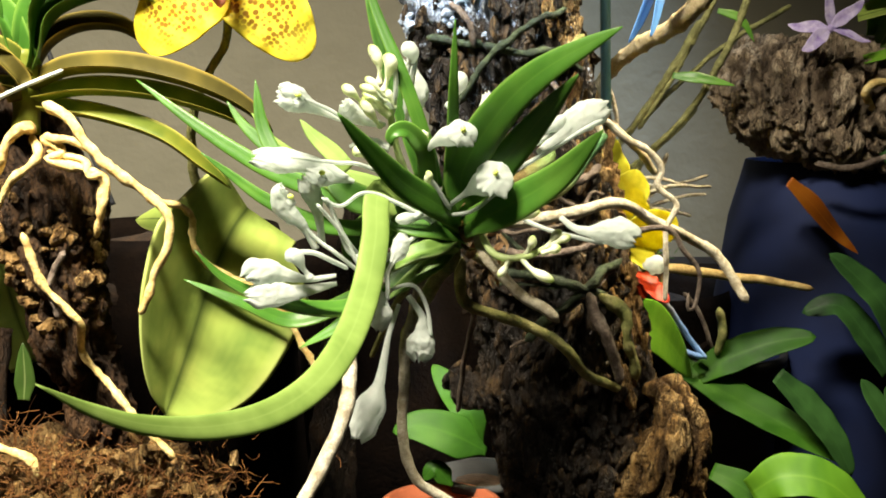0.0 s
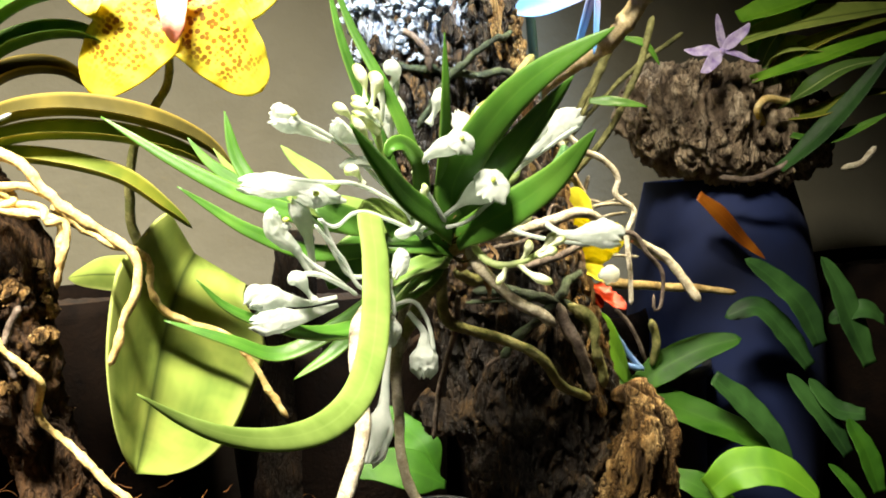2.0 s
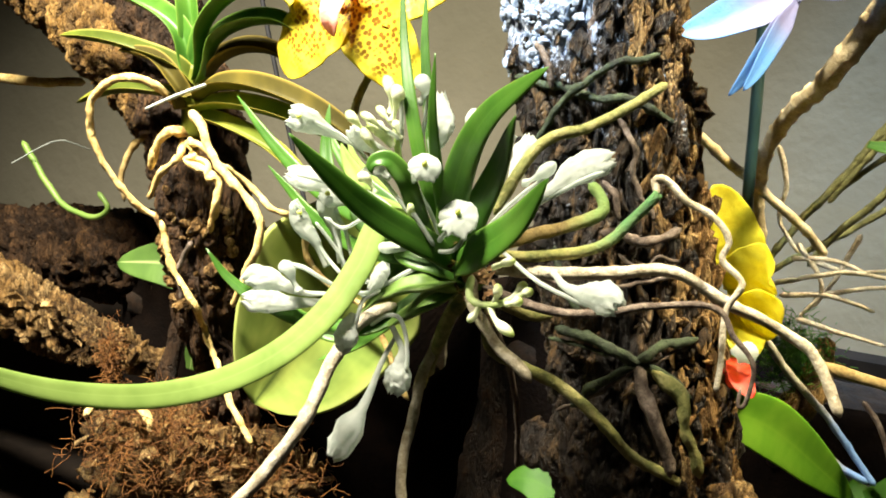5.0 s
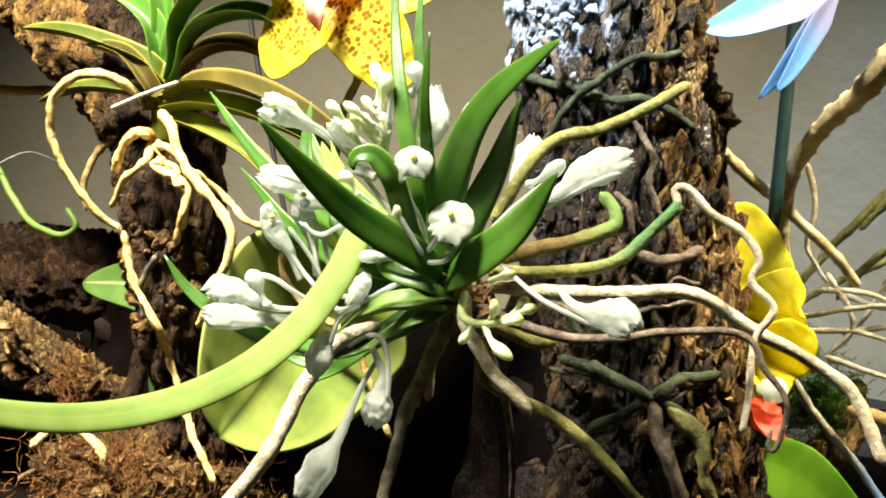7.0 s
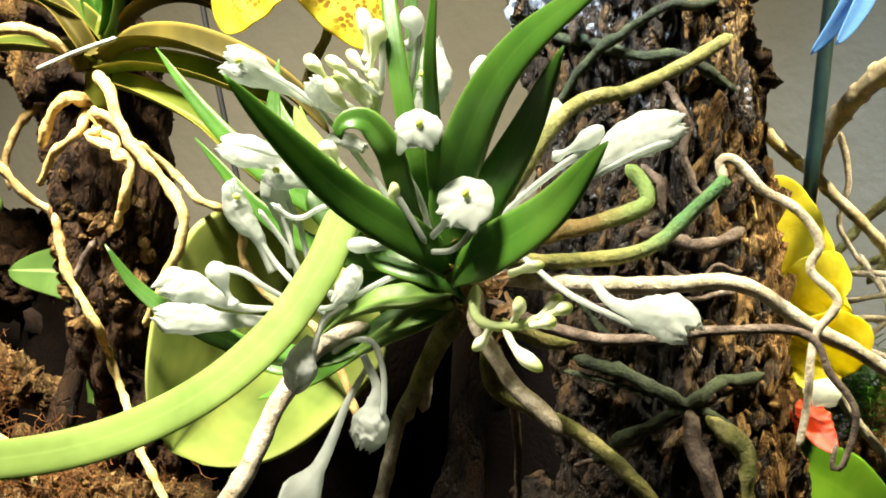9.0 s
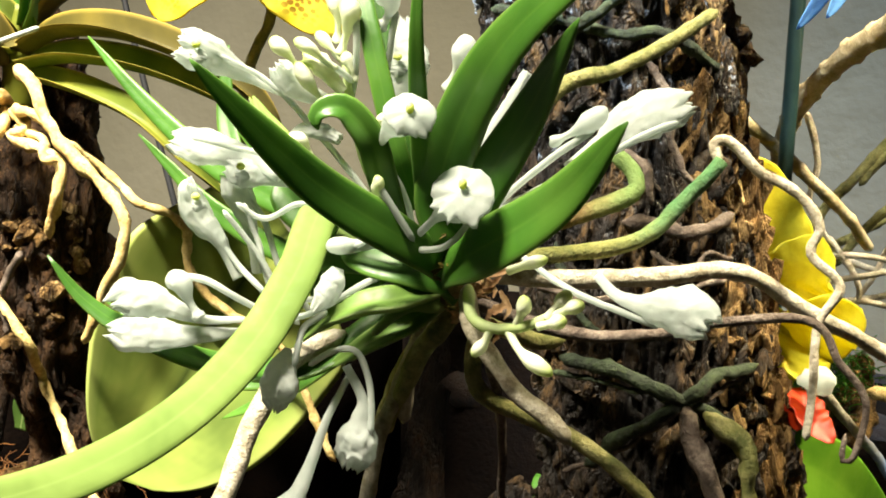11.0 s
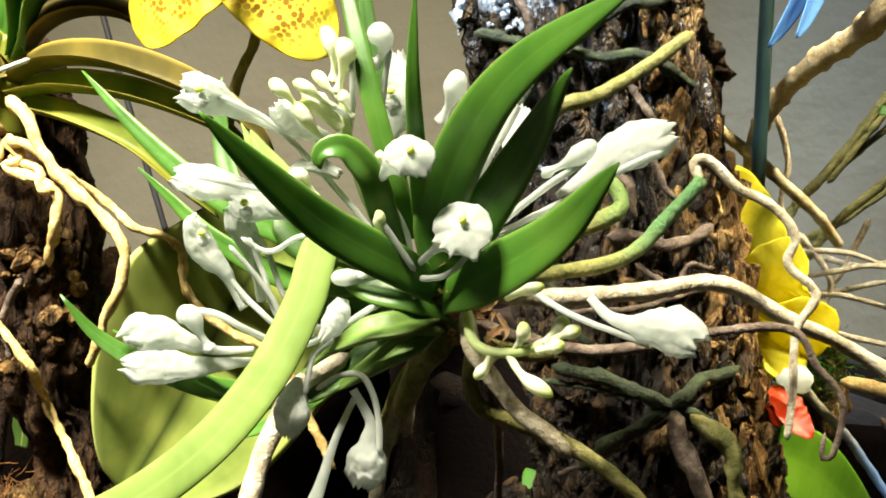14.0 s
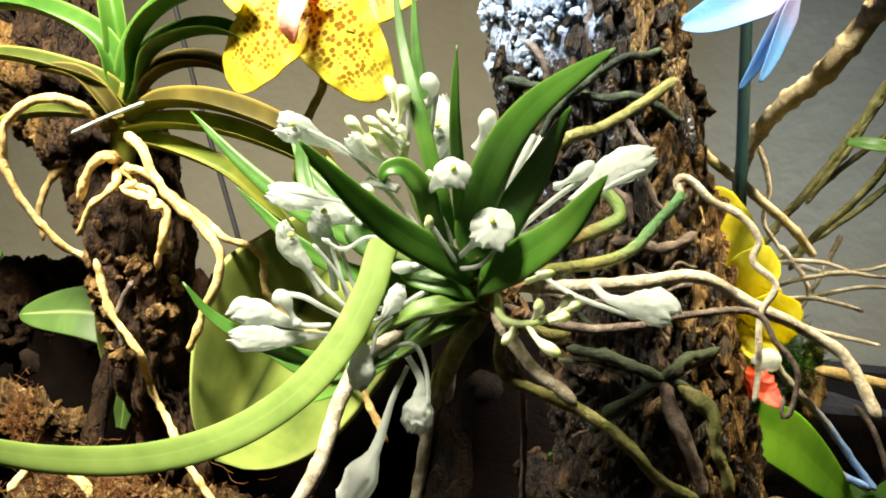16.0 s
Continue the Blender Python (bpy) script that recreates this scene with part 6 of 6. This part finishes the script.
small_flower((0.0848, 0.3950, 0.4179), (((-0.9, -0.15, -0.35), TOWARD, 0.42), ((-0.42, -0.3, -0.9), (0.7, -0.7, 0), 0.17), ((-0.15, -0.3, -0.5), (0.8, -0.6, 0), 0.2), ((0.8, 0, 0.3), TOWARD, 0.4), ((0, 0.3, 1), TOWARD, 0.4)), 0.040, BLUE, "pale blue flower with pointed petals")
small_flower((0.1806, 0.4850, 0.3955), (((0.5, -0.2, 0.5), TOWARD, 0.35), ((-0.5, -0.2, -0.35), TOWARD, 0.4), ((0.8, -0.3, -0.3), (0, -0.5, 0.8), 0.4), ((-0.1, 0, 1), TOWARD, 0.3), ((-0.8, 0.2, 0.1), TOWARD, 0.35)), 0.019, LILAC, "lilac and white flower")
for pts, w in (
    ([(0.1044, 0.4700, 0.3734), (0.1160, 0.4650, 0.3720), (0.1314, 0.4650, 0.3690)], 0.006),
    ([(0.1239, 0.4700, 0.4023), (0.1342, 0.4700, 0.3986), (0.1410, 0.4700, 0.3885)], 0.005),
):
    part("leaf", blade(pts, w, TOWARD, fold=0.2), LEAF_DEEP, cane)

stake = thing("plant_stake", (0.0633, 0.4400, 0.2946), "dark green plant stake standing behind the cork", "stake")
STAKE_TOP, STAKE_MID = Vector((0.0670, 0.4317, 0.4062)), Vector((0.0688, 0.4330, 0.3537))
STAKE_WAY = (STAKE_TOP - STAKE_MID).normalized()
part("stake", tube([STAKE_MID - STAKE_WAY * (STAKE_MID.z - FLOOR) / STAKE_WAY.z, STAKE_MID, STAKE_TOP, STAKE_TOP + STAKE_WAY * 0.12], 0.0022, seg=60, n=12, bend=0, wobble=0.03, tip=False), STAKE, stake)
rod = thing("dark_rod", (-0.1526, 0.4600, 0.3204), "thin dark rod leaning behind the orchids", "rod")
part("rod", tube([(-0.1494, 0.4600, 0.3155), (-0.1771, 0.4600, 0.3889), (-0.1952, 0.4600, 0.4431)], 0.0012, n=8, bend=0, wobble=0, tip=False), BLACK_POT, rod)

# ---------------------------------------------------------------- planter, pots and leaves on the far side
pot = thing("blue_pot", (0.206, 0.552, FLOOR), "matt blue plastic pot under a bark planter", "pot")
part("pot_wall", lathe((0.206, 0.552, FLOOR), [(0.040, 0), (0.050, 0.06), (0.056, 0.12), (0.055, 0.17), (0.049, 0.215), (0.041, 0.246), (0.038, 0.246), (0.046, 0.215), (0.052, 0.17), (0.053, 0.12), (0.037, 0.005)]), BLUE_POT, pot)
part("pot_foot", lathe((0.206, 0.552, FLOOR), [(0.043, 0.0), (0.043, 0.008), (0.039, 0.010), (0.039, 0.0)]), BLUE_POT, pot, "raised blue foot ring")
part("soil", ball((0.206, 0.552, FLOOR + 0.235), 0.039, squash=(1, 1, 0.25), rough=0.2, n=30, m=12), SOIL, pot)
planter = thing("bark_planter", (0.1801, 0.5000, 0.3331), "chunky grey-brown bark planter sitting in the blue pot", "planter")
part("bark", bark_tube([(0.1487, 0.5400, 0.3809), (0.1709, 0.5250, 0.3668), (0.2130, 0.5250, 0.3577), (0.2589, 0.5400, 0.3521)], [0.020, 0.033, 0.036, 0.026], seed=21, rough=0.006, n=110, seg=110), BARK_GREY, planter)
part("bark_chunk", bark_tube([(0.1626, 0.5150, 0.3488), (0.1861, 0.5050, 0.3439), (0.2174, 0.5100, 0.3403)], [0.010, 0.014, 0.010], seed=22, rough=0.004, n=60, seg=60), BARK_GREY, planter)

# dark coir pots standing along the wall
POT_DARK = plain("dark_coir_pot", ("#080504", "#150d08"), 0.95, 70, 0.9, spec=0.08)
first = thing("coir_pot", (-0.285, 0.56, FLOOR - 0.04), "dark brown coir pot standing before the wall", "pot", "coir pots along the wall")
part("pot_wall", lathe((-0.285, 0.56, FLOOR - 0.04), [(0.048, 0), (0.062, 0.215), (0.060, 0.222), (0.055, 0.215), (0.043, 0.006)]), POT_DARK, first)
part("soil", ball((-0.285, 0.56, FLOOR + 0.155), 0.056, squash=(1, 1, 0.4), rough=0.25, n=36, m=16), SOIL, first)
for px, py, pz in ((-0.150, 0.55, -0.012), (-0.020, 0.545, -0.02), (0.100, 0.565, -0.045), (0.33, 0.56, -0.03)):
    copy_thing(first, Matrix.Translation((px, py, FLOOR + pz)))

far = thing("green_orchid", (0.2223, 0.4800, 0.3449), "dark-leaved orchid growing from the bark planter", "orchid")
for pts, w, mat in (
    ([(0.2034, 0.5000, 0.3811), (0.2294, 0.4900, 0.3879), (0.2679, 0.4900, 0.3983), (0.3041, 0.4900, 0.4033)], 0.014, LEAF_BRIGHT),
    ([(0.2031, 0.5100, 0.4026), (0.2296, 0.5000, 0.4093), (0.2718, 0.5000, 0.4143), (0.3018, 0.5000, 0.4167)], 0.026, LEAF_BROAD),
    ([(0.2094, 0.4850, 0.3343), (0.2223, 0.4800, 0.3449), (0.2444, 0.4750, 0.3662), (0.2697, 0.4700, 0.3955)], 0.013, LEAF_DARK),
    ([(0.2034, 0.5100, 0.4143), (0.2231, 0.5050, 0.4189), (0.2525, 0.5000, 0.4262)], 0.024, LEAF_BRIGHT),
    ([(0.2188, 0.5100, 0.3906), (0.2293, 0.5000, 0.3977), (0.2713, 0.5000, 0.3894)], 0.020, LEAF_BROAD),
    ([(0.2156, 0.5000, 0.3634), (0.2260, 0.4850, 0.3733), (0.2450, 0.4800, 0.3834), (0.2732, 0.4750, 0.3877)], 0.014, LEAF_SIDE),
    ([(0.2152, 0.5100, 0.3760), (0.2259, 0.5000, 0.3920), (0.2488, 0.4950, 0.4024), (0.2811, 0.4900, 0.4096)], 0.013, LEAF_STRAP),
    ([(0.2150, 0.5150, 0.3853), (0.2223, 0.5100, 0.4022), (0.2359, 0.5050, 0.4157), (0.2525, 0.5000, 0.4291)], 0.012, LEAF_SIDE),
    ([(0.2159, 0.4950, 0.3602), (0.2320, 0.4850, 0.3617), (0.2510, 0.4800, 0.3692), (0.2761, 0.4750, 0.3707)], 0.012, LEAF_STRAP),
    ([(0.2147, 0.5200, 0.3948), (0.2157, 0.5150, 0.4119), (0.2230, 0.5100, 0.4285)], 0.010, LEAF_BRIGHT),
    ([(0.2190, 0.4900, 0.3511), (0.2316, 0.4800, 0.3473), (0.2473, 0.4750, 0.3520), (0.2628, 0.4700, 0.3595)], 0.010, LEAF_DEEP),
):
    part("leaf", blade(pts, w, UPWARD, fold=0.3, base=0.6), mat, far)
part("root", tube([(0.2108, 0.5003, 0.3559)] + [(0.1996, 0.4880, 0.3659), (0.2065, 0.4890, 0.3709), (0.2224, 0.4950, 0.3686), (0.2333, 0.5000, 0.3657)], (0.0020, 0.0018), seed=101), ROOT_CREAM, far)
part("root", tube([(0.1781, 0.4900, 0.3325), (0.1939, 0.4850, 0.3308), (0.2095, 0.4850, 0.3357), (0.2190, 0.4850, 0.3424)], (0.0018, 0.0015), seed=102), ROOT_DARK, far)
part("root", tube([(0.2343, 0.4700, 0.3329), (0.2451, 0.4700, 0.3351), (0.2547, 0.4700, 0.3431)], (0.0018, 0.0015), seed=103), ROOT_SILVER, far)

low = thing("low_orchid", (0.1520, 0.4700, 0.1963), "glossy broad-leaved orchid low on the shelf", "orchid")
for pts, w, mat in (
    ([(0.1130, 0.4780, 0.2360), (0.1350, 0.4700, 0.2240), (0.1600, 0.4580, 0.2120), (0.1860, 0.4450, 0.1990)], 0.019, LEAF_LOW),
    ([(0.1210, 0.4760, 0.2310), (0.1350, 0.4740, 0.2400), (0.1550, 0.4700, 0.2490), (0.1745, 0.4660, 0.2530)], 0.017, LEAF_LOW),
    ([(0.1520, 0.4520, 0.2380), (0.1650, 0.4480, 0.2250), (0.1760, 0.4440, 0.2110), (0.1840, 0.4400, 0.1950)], 0.016, LEAF_DARK),
    ([(0.1320, 0.4170, 0.1960), (0.1430, 0.4120, 0.2050), (0.1600, 0.4080, 0.2040), (0.1780, 0.4050, 0.1900)], 0.020, LEAF_BRIGHT),
    ([(0.1180, 0.4300, 0.2007), (0.1290, 0.4250, 0.1962), (0.1410, 0.4200, 0.1865), (0.1514, 0.4200, 0.1742)], 0.0150, LEAF_LOW),
    ([(0.2064, 0.4600, 0.2364), (0.1976, 0.4650, 0.2527), (0.1857, 0.4700, 0.2666), (0.1705, 0.4750, 0.2626)], 0.0160, LEAF_DARK),
    ([(0.2094, 0.4550, 0.2481), (0.2037, 0.4600, 0.2668), (0.1920, 0.4650, 0.2806), (0.1801, 0.4700, 0.2917)], 0.0180, LEAF_DARK),
    ([(0.2133, 0.4400, 0.1969), (0.2063, 0.4450, 0.2123), (0.1978, 0.4500, 0.2253), (0.1920, 0.4550, 0.2356)], 0.0140, LEAF_DARK),
    ([(0.2233, 0.4400, 0.2150), (0.2121, 0.4450, 0.2173), (0.2064, 0.4500, 0.2247), (0.2036, 0.4550, 0.2321)], 0.0120, LEAF_DARK),
    ([(0.2293, 0.4450, 0.2377), (0.2238, 0.4500, 0.2588), (0.2211, 0.4550, 0.2746), (0.2155, 0.4600, 0.2908)], 0.0170, LEAF_DARK),
    ([(0.2413, 0.4500, 0.2578), (0.2325, 0.4500, 0.2638), (0.2240, 0.4550, 0.2622), (0.2182, 0.4600, 0.2578)], 0.0120, LEAF_DARK),
    ([(0.2169, 0.4300, 0.1728), (0.2116, 0.4350, 0.1823), (0.2075, 0.4400, 0.1892), (0.2062, 0.4450, 0.1920)], 0.0070, LEAF_LOW),
    ([(0.2162, 0.4200, 0.1840), (0.2138, 0.4250, 0.2010), (0.2114, 0.4300, 0.2103), (0.2117, 0.4350, 0.2157)], 0.0130, LEAF_LOW),
):
    part("leaf", blade(pts, w, (0.15, -0.75, 0.65), fold=0.22, base=0.6, sharp=3.2, power=0.5, seg=28, wave=0.04), mat, low)
part("leaf", blade([(0.0720, 0.4040, 0.2760), (0.0890, 0.4240, 0.2670), (0.1040, 0.4460, 0.2510), (0.1180, 0.4700, 0.2330)], 0.023, (0.83, -0.57, 0.05), fold=0.12, base=0.7, sharp=2.4, power=0.75), LEAF_BRIGHT, low)
part("leaf", blade([(0.1660, 0.4894, 0.3238)] + [(0.1775, 0.4900, 0.3132), (0.1895, 0.4900, 0.2996), (0.2017, 0.4900, 0.2887)], 0.011, TOWARD, fold=0.2), LEAF_ORANGE, low, "withered orange leaf")
part("root", tube([(0.0999, 0.4600, 0.2599), (0.1076, 0.4630, 0.2500)] + [(0.1223, 0.4670, 0.2422)], (0.0016, 0.0014), seed=111), ROOT_BLUE, low)
part("root", tube([(0.1295, 0.4700, 0.2662), (0.1320, 0.4700, 0.2537), (0.1308, 0.4750, 0.2419)], (0.0022, 0.002), seed=112), ROOT_GREEN, low)
part("root", tube([(0.1150, 0.4800, 0.2715), (0.1233, 0.4800, 0.2612), (0.1287, 0.4800, 0.2468), (0.1313, 0.4800, 0.2382)], (0.0012, 0.001), seed=113), ROOT_DARK, low)
part("pseudobulb", tube([(0.0987, 0.4500, 0.2883), (0.1184, 0.4520, 0.2858), (0.1447, 0.4550, 0.2816), (0.1700, 0.4600, 0.2766)], (0.0024, 0.0016), seed=114), ROOT_TAN, low, "long tan stem")

black = thing("black_pot", (0.141, 0.510, FLOOR), "dark grey plastic pot on the shelf", "pot")
part("pot_wall", lathe((0.141, 0.510, FLOOR), [(0.026, 0), (0.031, 0.146), (0.034, 0.146), (0.034, 0.152), (0.0315, 0.152), (0.029, 0.13), (0.024, 0.005)]), BLACK_POT, black)
part("soil", ball((0.141, 0.510, FLOOR + 0.128), 0.029, squash=(1, 1, 0.25), rough=0.2, n=30, m=12), SOIL, black)
clay = thing("terracotta_pot", (0.0, 0.44, FLOOR), "small terracotta pot on the shelf", "pot")
CP = Vector((-0.0008, 0.4400, 0.1756))
part("pot_wall", lathe((CP.x, CP.y, FLOOR), [(0.018, 0), (0.025, CP.z - FLOOR), (0.028, CP.z - FLOOR), (0.028, CP.z - FLOOR + 0.006), (0.025, CP.z - FLOOR + 0.006), (0.022, CP.z - FLOOR - 0.01), (0.015, 0.005)]), TERRACOTTA, clay)
part("soil", ball((CP.x, CP.y, CP.z - 0.012), 0.0225, squash=(1, 1, 0.3), rough=0.2, n=24, m=10), SOIL, clay)
grey = thing("grey_pot", (0.0184, 0.4800, 0.1633), "small grey plastic pot with dark compost", "pot")
GP = Vector((0.0183, 0.4800, 0.1779))
part("pot_wall", lathe((GP.x, GP.y, FLOOR), [(0.014, 0), (0.0195, GP.z - FLOOR), (0.0215, GP.z - FLOOR), (0.0215, GP.z - FLOOR + 0.004), (0.0185, GP.z - FLOOR + 0.004), (0.016, GP.z - FLOOR - 0.01), (0.012, 0.005)]), GREY_POT, grey)
part("soil", ball((GP.x, GP.y, GP.z - 0.006), 0.0185, squash=(1, 1, 0.3), rough=0.2, n=24, m=10), SOIL, grey)
SLAB_LINE = [(-0.0376, 0.5000, 0.3211), (-0.0418, 0.5000, 0.2797), (-0.0474, 0.5000, 0.2371), (-0.0530, 0.5000, 0.1843), (-0.0539, 0.5000, 0.1183)]
slab_bark = thing("bark_slab", SLAB_LINE[-1], "brown strip of bark, shade put into its dark colour", "bark")
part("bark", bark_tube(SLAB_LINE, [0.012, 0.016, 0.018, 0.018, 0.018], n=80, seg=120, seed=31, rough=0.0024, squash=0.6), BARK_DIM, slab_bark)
seedling = thing("seedling_orchid", (0.0016, 0.4500, 0.1756), "small bright green orchid seedling in the shade", "orchid")
for pts, w in (
    ([(0.0199, 0.4550, 0.2010), (0.0041, 0.4500, 0.2108), (-0.0114, 0.4500, 0.2148), (-0.0230, 0.4500, 0.2122)], 0.022),
    ([(0.0175, 0.4600, 0.2020), (0.0121, 0.4600, 0.2184), (0.0043, 0.4700, 0.2264), (-0.0050, 0.4800, 0.2360)], 0.017),
    ([(0.0042, 0.4500, 0.1865), (-0.0036, 0.4500, 0.1947), (-0.0089, 0.4500, 0.1892)], 0.010),
):
    part("leaf", blade(pts, w, (0, -0.75, 0.66), fold=0.10, base=0.22, sharp=2.8, power=0.6), LEAF_LOW, seedling)
